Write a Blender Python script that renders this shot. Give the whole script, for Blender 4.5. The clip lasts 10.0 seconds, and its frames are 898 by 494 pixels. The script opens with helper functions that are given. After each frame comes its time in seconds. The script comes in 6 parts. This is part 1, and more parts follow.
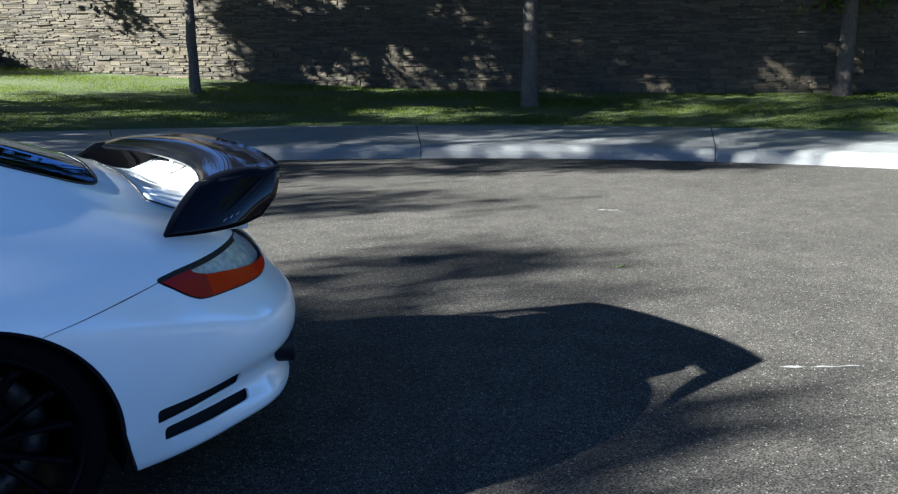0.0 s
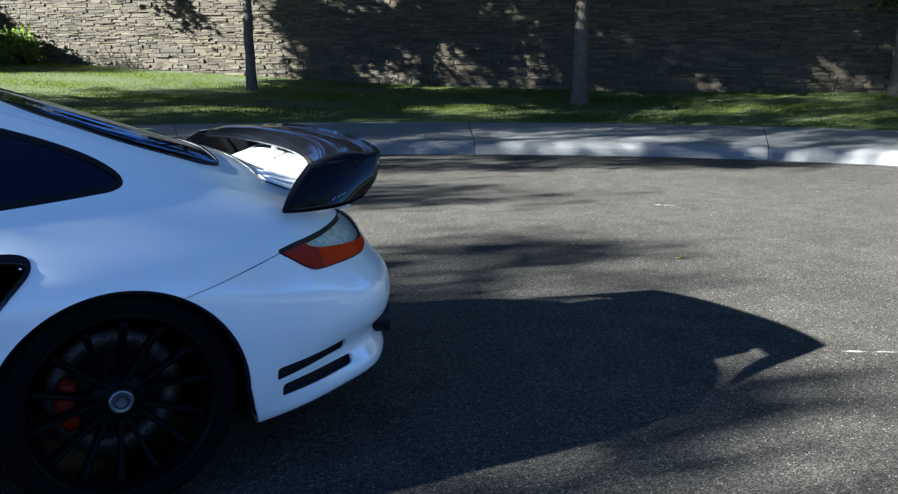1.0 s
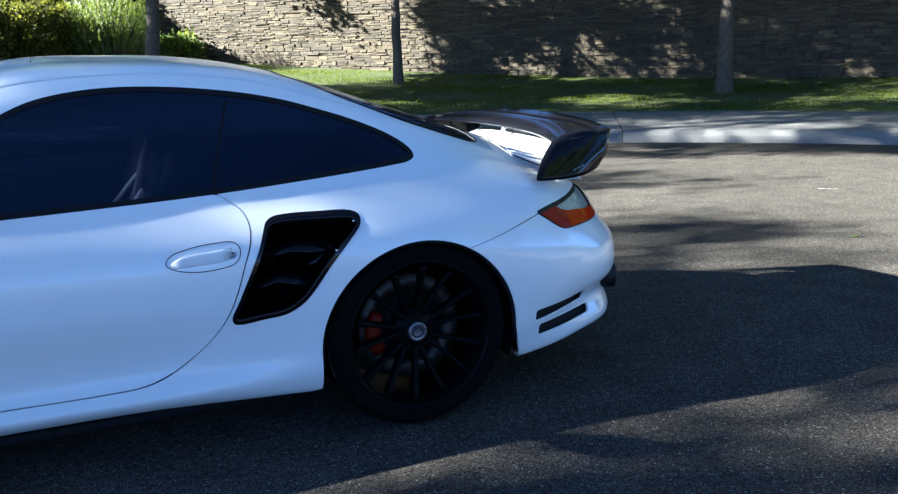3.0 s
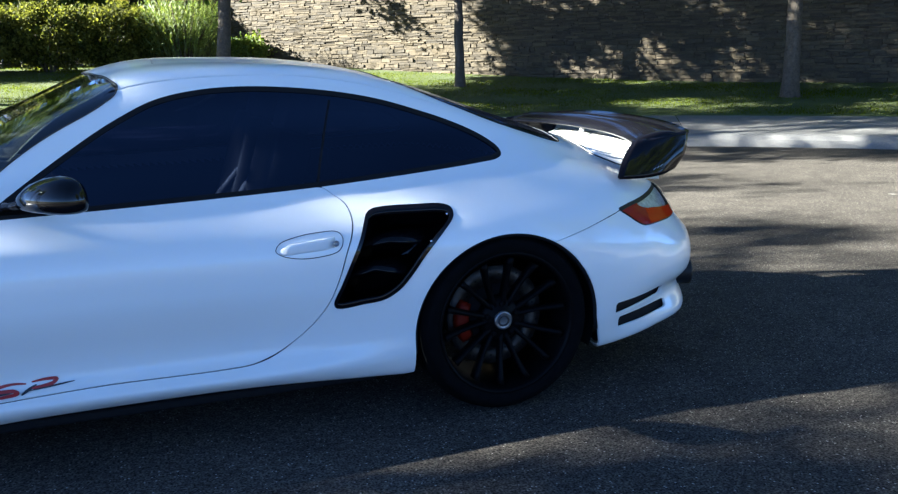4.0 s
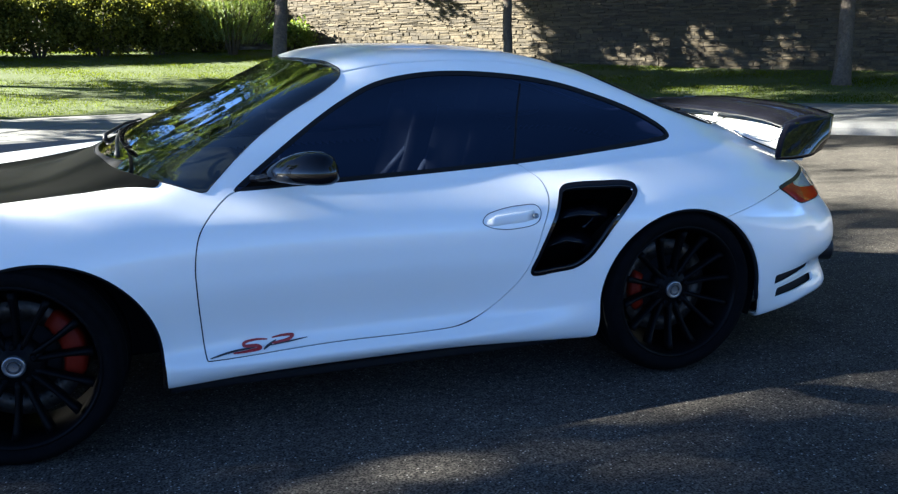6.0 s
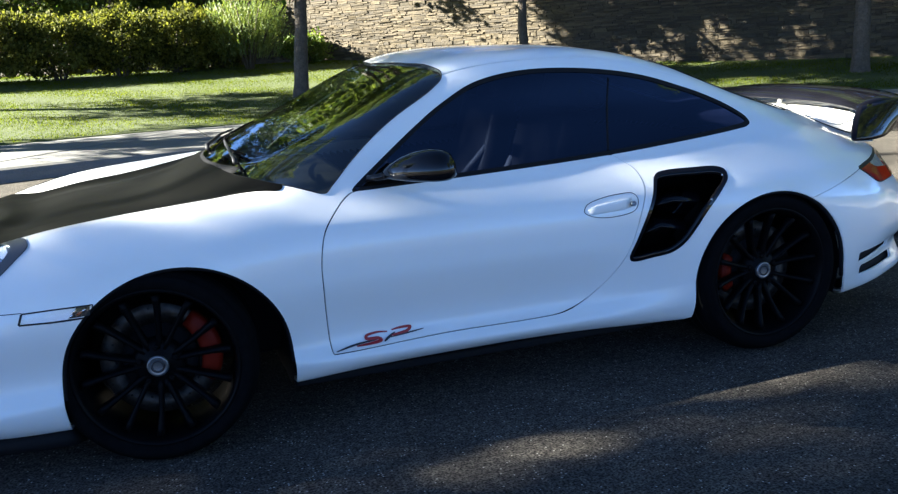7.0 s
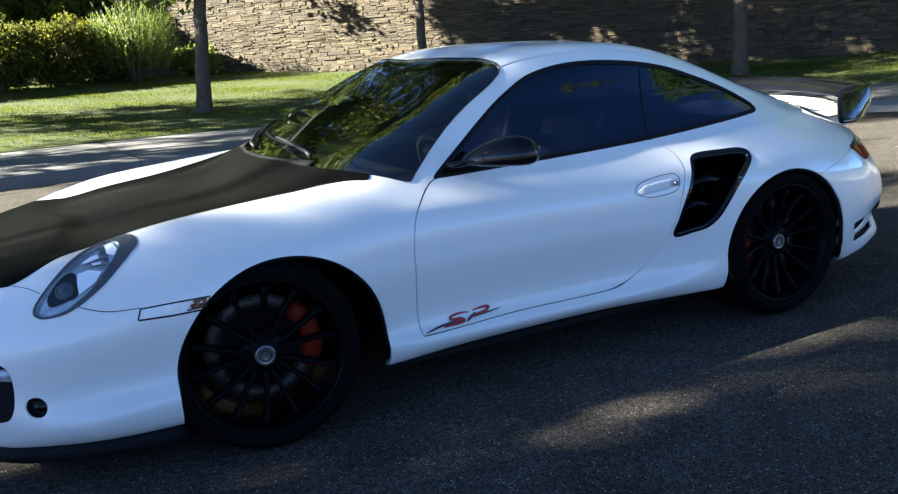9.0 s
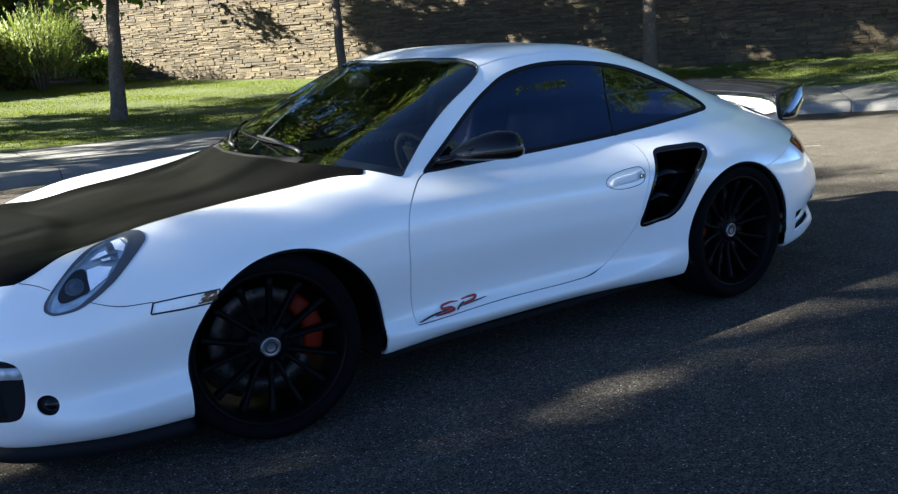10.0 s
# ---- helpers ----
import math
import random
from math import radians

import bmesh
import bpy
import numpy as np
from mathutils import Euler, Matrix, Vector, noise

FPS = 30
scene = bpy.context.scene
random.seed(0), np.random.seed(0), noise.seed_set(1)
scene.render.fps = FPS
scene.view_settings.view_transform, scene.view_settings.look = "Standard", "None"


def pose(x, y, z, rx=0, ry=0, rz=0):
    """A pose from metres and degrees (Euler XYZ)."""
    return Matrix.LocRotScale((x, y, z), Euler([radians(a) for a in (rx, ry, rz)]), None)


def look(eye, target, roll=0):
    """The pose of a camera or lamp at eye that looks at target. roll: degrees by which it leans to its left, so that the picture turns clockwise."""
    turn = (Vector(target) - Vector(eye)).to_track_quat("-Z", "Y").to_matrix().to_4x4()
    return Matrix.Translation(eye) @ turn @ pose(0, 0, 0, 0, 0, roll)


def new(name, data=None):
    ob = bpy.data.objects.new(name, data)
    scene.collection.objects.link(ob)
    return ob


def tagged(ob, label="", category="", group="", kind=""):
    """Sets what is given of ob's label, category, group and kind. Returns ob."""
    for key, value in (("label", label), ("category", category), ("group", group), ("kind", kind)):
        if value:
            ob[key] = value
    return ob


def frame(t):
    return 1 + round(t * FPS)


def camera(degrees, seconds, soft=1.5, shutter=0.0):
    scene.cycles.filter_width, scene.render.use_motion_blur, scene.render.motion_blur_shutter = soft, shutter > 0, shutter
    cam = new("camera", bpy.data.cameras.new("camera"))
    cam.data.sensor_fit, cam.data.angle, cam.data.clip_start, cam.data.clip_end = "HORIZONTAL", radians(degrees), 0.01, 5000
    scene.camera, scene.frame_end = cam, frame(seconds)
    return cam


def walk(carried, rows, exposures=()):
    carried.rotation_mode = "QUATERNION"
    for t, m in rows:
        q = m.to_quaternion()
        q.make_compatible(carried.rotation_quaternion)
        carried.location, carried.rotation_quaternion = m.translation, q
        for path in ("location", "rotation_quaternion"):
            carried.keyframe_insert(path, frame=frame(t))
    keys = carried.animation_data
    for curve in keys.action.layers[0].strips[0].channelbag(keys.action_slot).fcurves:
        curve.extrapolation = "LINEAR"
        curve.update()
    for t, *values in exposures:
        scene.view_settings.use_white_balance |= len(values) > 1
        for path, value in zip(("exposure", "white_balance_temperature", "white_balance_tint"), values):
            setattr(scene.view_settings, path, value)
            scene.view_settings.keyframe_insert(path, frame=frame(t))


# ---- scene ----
cam = camera(55.7, 10.0, soft=1.3)
PATH = [
    (0, (1.015, -3.132, 1.277), (2.145, -1.535, 0.859), 0.1),
    (0.5, (0.865, -3.165, 1.266), (1.969, -1.553, 0.839), 0.1),
    (1, (0.748, -3.235, 1.258), (1.798, -1.586, 0.838), 0.3),
    (1.5, (0.605, -3.333, 1.242), (1.583, -1.644, 0.806), 1.1),
    (2, (0.449, -3.377, 1.245), (1.311, -1.629, 0.797), 1.0),
    (2.2, (0.354, -3.392, 1.259), (1.199, -1.638, 0.8), 0.1),
    (3.5, (0.051, -3.516, 1.244), (0.817, -1.716, 0.829), -1.0),
    (4, (-0.05, -3.564, 1.25), (0.638, -1.735, 0.825), -0.8),
    (4.5, (-0.196, -3.562, 1.247), (0.432, -1.712, 0.821), -0.5),
    (5, (-0.377, -3.537, 1.253), (0.245, -1.69, 0.806), -1.5),
    (5.5, (-0.546, -3.578, 1.252), (0.101, -1.741, 0.8), -0.5),
    (6.8, (-1.019, -3.602, 1.272), (-0.407, -1.754, 0.81), -1.5),
    (7, (-1.095, -3.605, 1.249), (-0.47, -1.757, 0.808), -3.1),
    (7.5, (-1.26, -3.594, 1.221), (-0.598, -1.753, 0.805), -1.2),
    (8, (-1.44, -3.574, 1.207), (-0.635, -1.796, 0.77), -3.3),
    (8.5, (-1.632, -3.55, 1.217), (-0.763, -1.805, 0.77), -3.0),
    (9, (-1.825, -3.468, 1.226), (-0.932, -1.732, 0.793), -3.9),
    (9.5, (-1.969, -3.43, 1.217), (-0.997, -1.736, 0.789), -2.4),
    (10, (-2.147, -3.428, 1.211), (-1.07, -1.798, 0.783), -3.9),
]
walk(cam, [(t, look(eye, target, roll)) for t, eye, target, roll in PATH], [(0, 3.2, 4800, 5), (2.0, 3.42, 4800, 5), (3.5, 3.84, 5080, 5), (5.5, 3.86, 5220, 5), (7.5, 3.78, 5480, 5), (10, 3.66, 5500, 5)])

# ---- world, sun, exposure ----
SUN_FROM = Vector((-2.12, 0.46, 0.98)).normalized()
world = bpy.data.worlds.new("sky")
scene.world = world
world.use_nodes = True
wn = world.node_tree
sky = wn.nodes.new("ShaderNodeTexSky")
sky.sky_type, sky.sun_disc = "NISHITA", False
sky.air_density, sky.dust_density, sky.ozone_density = 0.265, 0.2, 1.2
sky.altitude = 2200.0
sky.sun_elevation = math.asin(SUN_FROM.z)
sky.sun_rotation = math.atan2(SUN_FROM.x, SUN_FROM.y)
wn.links.new(sky.outputs[0], wn.nodes["Background"].inputs[0])
wn.nodes["Background"].inputs[1].default_value = 0.05
sun_data = bpy.data.lights.new("sun", "SUN")
sun_data.energy, sun_data.angle, sun_data.color = 5.0, radians(0.53), (1.0, 0.85, 0.64)
sun = new("sun", sun_data)
sun.matrix_world = look(SUN_FROM * 40, (0, 0, 0))
scene.view_settings.exposure = 0.0


# ---- materials ----
def mat(name, rgb, rough=0.5, metal=0.0, coat=0.0, spec=0.5):
    m = bpy.data.materials.new(name)
    m.use_nodes = True
    b = m.node_tree.nodes["Principled BSDF"]
    b.inputs["Base Color"].default_value = (*rgb, 1)
    b.inputs["Roughness"].default_value = rough
    b.inputs["Metallic"].default_value = metal
    b.inputs["Coat Weight"].default_value = coat
    b.inputs["Coat Roughness"].default_value = 0.03
    b.inputs["Specular IOR Level"].default_value = spec
    return m


def noisy(m, scale, lo, hi, detail=6.0, second=0.0, bump=0.0, bump_scale=None, dist=0.01, rough_var=0.0, random_amount=0.0, island=False):
    """Breaks up the base colour between lo and hi by noise at two scales, with fine relief."""
    t = m.node_tree
    b = t.nodes["Principled BSDF"]
    co = t.nodes.new("ShaderNodeTexCoord")
    src = co.outputs["Object"]
    n1 = t.nodes.new("ShaderNodeTexNoise")
    n1.inputs["Scale"].default_value, n1.inputs["Detail"].default_value = scale, detail
    t.links.new(src, n1.inputs["Vector"])
    fac = n1.outputs[0]
    if second:
        n2 = t.nodes.new("ShaderNodeTexNoise")
        n2.inputs["Scale"].default_value, n2.inputs["Detail"].default_value = second, 4.0
        t.links.new(src, n2.inputs["Vector"])
        mx = t.nodes.new("ShaderNodeMath")
        mx.operation = "MULTIPLY_ADD"
        mx.inputs[1].default_value = 0.5
        half = t.nodes.new("ShaderNodeMath")
        half.operation = "MULTIPLY"
        half.inputs[1].default_value = 0.5
        t.links.new(n2.outputs[0], half.inputs[0])
        t.links.new(fac, mx.inputs[0])
        t.links.new(half.outputs[0], mx.inputs[2])
        fac = mx.outputs[0]
    if random_amount:
        oi = t.nodes.new("ShaderNodeNewGeometry" if island else "ShaderNodeObjectInfo")
        rnd = oi.outputs["Random Per Island" if island else "Random"]
        ma = t.nodes.new("ShaderNodeMath")
        ma.operation = "MULTIPLY_ADD"
        ma.inputs[1].default_value = random_amount
        sub = t.nodes.new("ShaderNodeMath")
        sub.operation = "SUBTRACT"
        sub.inputs[1].default_value = random_amount / 2
        t.links.new(fac, sub.inputs[0])
        t.links.new(rnd, ma.inputs[0])
        t.links.new(sub.outputs[0], ma.inputs[2])
        fac = ma.outputs[0]
    ramp = t.nodes.new("ShaderNodeValToRGB")
    ramp.color_ramp.elements[0].position, ramp.color_ramp.elements[1].position = 0.28, 0.72
    ramp.color_ramp.elements[0].color, ramp.color_ramp.elements[1].color = (*lo, 1), (*hi, 1)
    t.links.new(fac, ramp.inputs[0])
    t.links.new(ramp.outputs[0], b.inputs["Base Color"])
    if bump:
        n3 = t.nodes.new("ShaderNodeTexNoise")
        n3.inputs["Scale"].default_value, n3.inputs["Detail"].default_value = bump_scale or scale, 5.0
        t.links.new(src, n3.inputs["Vector"])
        bp = t.nodes.new("ShaderNodeBump")
        bp.inputs["Strength"].default_value, bp.inputs["Distance"].default_value = bump, dist
        t.links.new(n3.outputs[0], bp.inputs["Height"])
        t.links.new(bp.outputs[0], b.inputs["Normal"])
    return m


def glass(name, tint, rough=0.0, ior=1.5, gloss_tint=(1.0, 1.0, 1.0)):
    """A sheet of tinted glass: what passes through it is dimmed, its gloss follows Fresnel."""
    m = bpy.data.materials.new(name)
    m.use_nodes = True
    t = m.node_tree
    t.nodes.remove(t.nodes["Principled BSDF"])
    tr = t.nodes.new("ShaderNodeBsdfTransparent")
    tr.inputs[0].default_value = (*tint, 1)
    gl = t.nodes.new("ShaderNodeBsdfGlossy")
    gl.inputs["Color"].default_value = (*gloss_tint, 1)
    gl.inputs["Roughness"].default_value = rough
    base = ((ior - 1) / (ior + 1)) ** 2
    lw = t.nodes.new("ShaderNodeLayerWeight")
    lw.inputs[0].default_value = 0.5
    power = t.nodes.new("ShaderNodeMath")
    power.operation, power.inputs[1].default_value = "POWER", 5.0
    t.links.new(lw.outputs["Facing"], power.inputs[0])
    fr = t.nodes.new("ShaderNodeMath")
    fr.operation, fr.inputs[1].default_value, fr.inputs[2].default_value = "MULTIPLY_ADD", 1 - base, base
    t.links.new(power.outputs[0], fr.inputs[0])
    mx = t.nodes.new("ShaderNodeMixShader")
    t.links.new(fr.outputs[0], mx.inputs[0])
    t.links.new(tr.outputs[0], mx.inputs[1])
    t.links.new(gl.outputs[0], mx.inputs[2])
    t.links.new(mx.outputs[0], t.nodes["Material Output"].inputs[0])
    return m


M_PAINT = mat("white_paint", (0.795, 0.79, 0.75), 0.28, 0, 0.6)
M_BLACK = mat("black_underside", (0.006, 0.006, 0.007), 0.8, 0, 0, 0.2)
M_GLOSSBLACK = mat("gloss_black", (0.004, 0.004, 0.005), 0.05, 0, 0.0, 0.26)
M_CARBON = mat("carbon_weave", (0.004, 0.004, 0.006), 0.055, 0, 0.0, 0.13)
M_HOOD = noisy(mat("satin_black_lid", (0.012, 0.012, 0.011), 0.5, 0, 0.0, 0.03), 3.0, (0.0024, 0.0024, 0.0022), (0.0045, 0.0045, 0.004))
M_RUBBER = noisy(mat("tyre_rubber", (0.01, 0.01, 0.01), 0.85, 0, 0, 0.03), 40, (0.0025, 0.0025, 0.003), (0.005, 0.005, 0.0055))
M_RIM = mat("satin_black_rim", (0.003, 0.003, 0.0035), 0.38, 0.0, 0.0, 0.05)
M_DISC = noisy(mat("brake_disc_steel", (0.2, 0.19, 0.18), 0.5, 0.9), 60, (0.04, 0.036, 0.032), (0.085, 0.077, 0.069))
M_CALIPER = mat("red_caliper", (0.13, 0.009, 0.003), 0.5, 0, 0.0, 0.12)
M_CAP = mat("brushed_cap", (0.22, 0.225, 0.235), 0.3, 0.8)
M_CHROME = mat("chrome", (0.8, 0.8, 0.82), 0.08, 1.0)
# gloss tinted blue, to deepen the sky it reflects
M_TINT = glass("tinted_side_glass", (0.055, 0.066, 0.12), 0.0, 1.65, (0.5, 0.6, 0.85))
M_SHIELD = glass("windscreen_glass", (0.30, 0.33, 0.32), 0.03, 1.75)
M_CLEAR = glass("clear_lens", (0.97, 0.975, 0.98))
M_RED = mat("red_lens", (0.46, 0.024, 0.003), 0.10, 0, 0.0, 0.12)
M_DARKRED = mat("dark_red_lens", (0.26, 0.014, 0.012), 0.10, 0, 0.0, 0.12)
M_SMOKE = noisy(mat("silver_lamp_bowl", (0.6, 0.61, 0.62), 0.3, 0.25), 45.0, (0.34, 0.35, 0.37), (0.66, 0.67, 0.69), 2.0, bump=0.3, bump_scale=60.0, dist=0.01)
M_LAMP = noisy(mat("bright_lamp_bowl", (0.8, 0.81, 0.82), 0.25, 0.0, 0.5), 30.0, (0.86, 0.87, 0.88), (0.95, 0.955, 0.96), 2.0, bump=0.12, bump_scale=45.0, dist=0.008)
M_BOWL = noisy(mat("silver_bowl", (0.5, 0.53, 0.54), 0.22, 0.6), 30.0, (0.36, 0.40, 0.41), (0.58, 0.62, 0.63), 2.0, bump=0.2, bump_scale=40.0, dist=0.008)
M_LAMPRIM = mat("grey_lamp_surround", (0.062, 0.065, 0.072), 0.32, 0, 0, 0.4)
M_DARKFACET = mat("dark_facet", (0.07, 0.08, 0.085), 0.3, 0.4)
M_AMBER = mat("amber_bulb", (0.35, 0.08, 0.02), 0.2)
M_TRIM = mat("black_trim", (0.009, 0.009, 0.010), 0.5, 0, 0, 0.3)
M_LEATHER = noisy(mat("dark_leather", (0.02, 0.02, 0.022), 0.5), 30, (0.014, 0.014, 0.015), (0.03, 0.03, 0.032))
M_DECAL = mat("red_decal", (0.30, 0.012, 0.010), 0.4)
M_DECALK = mat("black_decal", (0.02, 0.02, 0.022), 0.4)
M_GREYDECAL = mat("grey_decal", (0.35, 0.36, 0.38), 0.4)



def asphalt():
    """Worn asphalt: broad patches, fine stone grain, scattered pale chips."""
    m = mat("asphalt", (0.1, 0.1, 0.1), 0.95, 0, 0, 0.12)
    t, L = m.node_tree, m.node_tree.links
    b = t.nodes["Principled BSDF"]
    co = t.nodes.new("ShaderNodeTexCoord").outputs["Object"]

    def noise_ramp(scale, detail, p0, p1, c0, c1):
        n = t.nodes.new("ShaderNodeTexNoise")
        n.inputs["Scale"].default_value, n.inputs["Detail"].default_value = scale, detail
        L.new(co, n.inputs["Vector"])
        r = t.nodes.new("ShaderNodeValToRGB")
        r.color_ramp.elements[0].position, r.color_ramp.elements[1].position = p0, p1
        r.color_ramp.elements[0].color, r.color_ramp.elements[1].color = (*c0, 1), (*c1, 1)
        L.new(n.outputs[0], r.inputs[0])
        return r.outputs[0], n.outputs[0]

    broad, _ = noise_ramp(0.45, 8.0, 0.3, 0.7, (0.042, 0.0375, 0.032), (0.064, 0.0575, 0.049))
    grain, height = noise_ramp(125.0, 5.0, 0.37, 0.63, (0.22, 0.22, 0.22), (1.8, 1.78, 1.74))
    patch, _ = noise_ramp(5.0, 9.0, 0.32, 0.68, (0.80, 0.80, 0.81), (1.20, 1.20, 1.19))
    coarse, _ = noise_ramp(38.0, 3.0, 0.34, 0.66, (0.62, 0.62, 0.63), (1.38, 1.38, 1.36))
    mix = t.nodes.new("ShaderNodeMix")
    mix.data_type, mix.blend_type = "RGBA", "MULTIPLY"
    mix.inputs["Factor"].default_value = 1.0
    L.new(broad, mix.inputs[6])
    L.new(grain, mix.inputs[7])
    mid = t.nodes.new("ShaderNodeMix")
    mid.data_type, mid.blend_type = "RGBA", "MULTIPLY"
    mid.inputs["Factor"].default_value = 1.0
    L.new(mix.outputs[2], mid.inputs[6])
    L.new(patch, mid.inputs[7])
    lump = t.nodes.new("ShaderNodeMix")
    lump.data_type, lump.blend_type = "RGBA", "MULTIPLY"
    lump.inputs["Factor"].default_value = 1.0
    L.new(mid.outputs[2], lump.inputs[6])
    L.new(coarse, lump.inputs[7])
    v = t.nodes.new("ShaderNodeTexVoronoi")
    v.inputs["Scale"].default_value = 90.0
    L.new(co, v.inputs["Vector"])
    near_c = t.nodes.new("ShaderNodeMath")
    near_c.operation, near_c.inputs[1].default_value = "LESS_THAN", 0.30
    L.new(v.outputs["Distance"], near_c.inputs[0])
    sep = t.nodes.new("ShaderNodeSeparateColor")
    L.new(v.outputs["Color"], sep.inputs[0])
    few = t.nodes.new("ShaderNodeMath")
    few.operation, few.inputs[1].default_value = "GREATER_THAN", 0.91
    L.new(sep.outputs[0], few.inputs[0])
    both = t.nodes.new("ShaderNodeMath")
    both.operation = "MULTIPLY"
    L.new(near_c.outputs[0], both.inputs[0])
    L.new(few.outputs[0], both.inputs[1])
    chips = t.nodes.new("ShaderNodeMix")
    chips.data_type = "RGBA"
    chips.inputs[7].default_value = (0.27, 0.255, 0.225, 1)
    L.new(both.outputs[0], chips.inputs["Factor"])
    L.new(lump.outputs[2], chips.inputs[6])
    L.new(chips.outputs[2], b.inputs["Base Color"])
    bp = t.nodes.new("ShaderNodeBump")
    bp.inputs["Strength"].default_value, bp.inputs["Distance"].default_value = 0.45, 0.006
    L.new(height, bp.inputs["Height"])
    L.new(bp.outputs[0], b.inputs["Normal"])
    return m


def leafy(m, share=0.4, gain=1.6):
    """Lets some of the light through the leaf, tinted yellow-green."""
    t = m.node_tree
    b = t.nodes["Principled BSDF"]
    src = b.inputs["Base Color"].links[0].from_socket
    tr = t.nodes.new("ShaderNodeBsdfTranslucent")
    br = t.nodes.new("ShaderNodeMix")
    br.data_type, br.blend_type = "RGBA", "MULTIPLY"
    br.inputs["Factor"].default_value = 1.0
    br.inputs[7].default_value = (gain * 1.1, gain * 1.1, gain * 0.5, 1)
    t.links.new(src, br.inputs[6])
    t.links.new(br.outputs[2], tr.inputs[0])
    mx = t.nodes.new("ShaderNodeMixShader")
    mx.inputs[0].default_value = share
    t.links.new(b.outputs[0], mx.inputs[1])
    t.links.new(tr.outputs[0], mx.inputs[2])
    t.links.new(mx.outputs[0], t.nodes["Material Output"].inputs[0])
    return m


M_ROAD = asphalt()
M_KERB = noisy(mat("kerb_concrete", (0.4, 0.4, 0.38), 0.85), 2.5, (0.112, 0.109, 0.102), (0.178, 0.173, 0.162), 8.0, 60.0, 0.25, 90.0, 0.004)
M_SOIL = noisy(mat("lawn_soil", (0.05, 0.07, 0.02), 0.95), 3.0, (0.03, 0.042, 0.010), (0.065, 0.08, 0.016), 6.0, 40.0, 0.5, 30.0, 0.03)
M_GRASS = leafy(noisy(mat("grass_blades", (0.1, 0.2, 0.03), 0.7, 0, 0, 0.03), 0.8, (0.032, 0.050, 0.002), (0.102, 0.122, 0.003), 4.0, 9.0, random_amount=0.3, island=True))
M_STONE = noisy(mat("ledge_stone", (0.3, 0.26, 0.2), 0.85), 6.0, (0.0265, 0.0198, 0.0102), (0.075, 0.0565, 0.0295), 6.0, 30.0, 0.6, 25.0, 0.02, random_amount=0.4)
M_STONES = noisy(mat("ledge_stone_far", (0.3, 0.26, 0.2), 0.85), 6.0, (0.0265, 0.0198, 0.0102), (0.075, 0.0565, 0.0295), 6.0, 30.0, 0.6, 25.0, 0.02, random_amount=0.4, island=True)
M_MORTAR = noisy(mat("mortar", (0.1, 0.085, 0.065), 0.95), 8.0, (0.025, 0.019, 0.013), (0.042, 0.033, 0.023), 5.0)
M_BARK = noisy(mat("bark", (0.2, 0.17, 0.14), 0.9), 9.0, (0.028, 0.021, 0.014), (0.112, 0.088, 0.062), 7.0, 30.0, 0.8, 22.0, 0.03)
M_LEAF = leafy(noisy(mat("tree_leaves", (0.06, 0.1, 0.02), 0.5, 0, 0, 0.25), 1.0, (0.04, 0.07, 0.012), (0.12, 0.15, 0.03), 3.0, random_amount=0.5, island=True))
M_HEDGE = leafy(noisy(mat("hedge_leaves", (0.1, 0.13, 0.04), 0.6, 0, 0, 0.1), 1.5, (0.026, 0.033, 0.007), (0.125, 0.128, 0.030), 3.0, random_amount=0.6, island=True))
M_ROSEMARY = leafy(noisy(mat("needle_leaves", (0.1, 0.16, 0.05), 0.55), 1.5, (0.055, 0.085, 0.02), (0.14, 0.17, 0.045), 3.0, random_amount=0.5, island=True))


def part(name, bm, material, parent=None, label="", smooth=True):
    me = bpy.data.meshes.new(name)
    bm.to_mesh(me)
    bm.free()
    me.materials.append(material)
    for p in me.polygons:
        p.use_smooth = smooth
    ob = new(name, me)
    ob.parent = parent
    if label:
        ob["label"] = label
    return ob


def soup(name, verts, faces, material, parent=None, label="", smooth=False):
    me = bpy.data.meshes.new(name)
    me.from_pydata(verts, [], faces)
    me.materials.append(material)
    if smooth:
        for p in me.polygons:
            p.use_smooth = True
    ob = new(name, me)
    ob.parent = parent
    if label:
        ob["label"] = label
    return ob


def box(bm, cx, cy, cz, sx, sy, sz, bevel=0.0, m=None):
    r = bmesh.ops.create_cube(bm, size=1.0, matrix=(m or Matrix()) @ Matrix.LocRotScale((cx, cy, cz), None, (sx, sy, sz)))
    if bevel:
        es = list({e for v in r["verts"] for e in v.link_edges})
        bmesh.ops.bevel(bm, geom=es, offset=bevel, segments=2, affect="EDGES", profile=0.7)
    return r["verts"]


def lathe(bm, prof, n=48, m=None, closed=False):
    """Turns a list of (radius, height) about the local z axis."""
    rows = []
    m = m or Matrix()
    for r, h in prof:
        rows.append([bm.verts.new(m @ Vector((r * math.cos(2 * math.pi * i / n), r * math.sin(2 * math.pi * i / n), h))) for i in range(n)])
    pairs = list(zip(rows, rows[1:]))
    if closed:
        pairs.append((rows[-1], rows[0]))
    for a, b in pairs:
        for i in range(n):
            j = (i + 1) % n
            bm.faces.new((a[i], a[j], b[j], b[i]))
    return rows


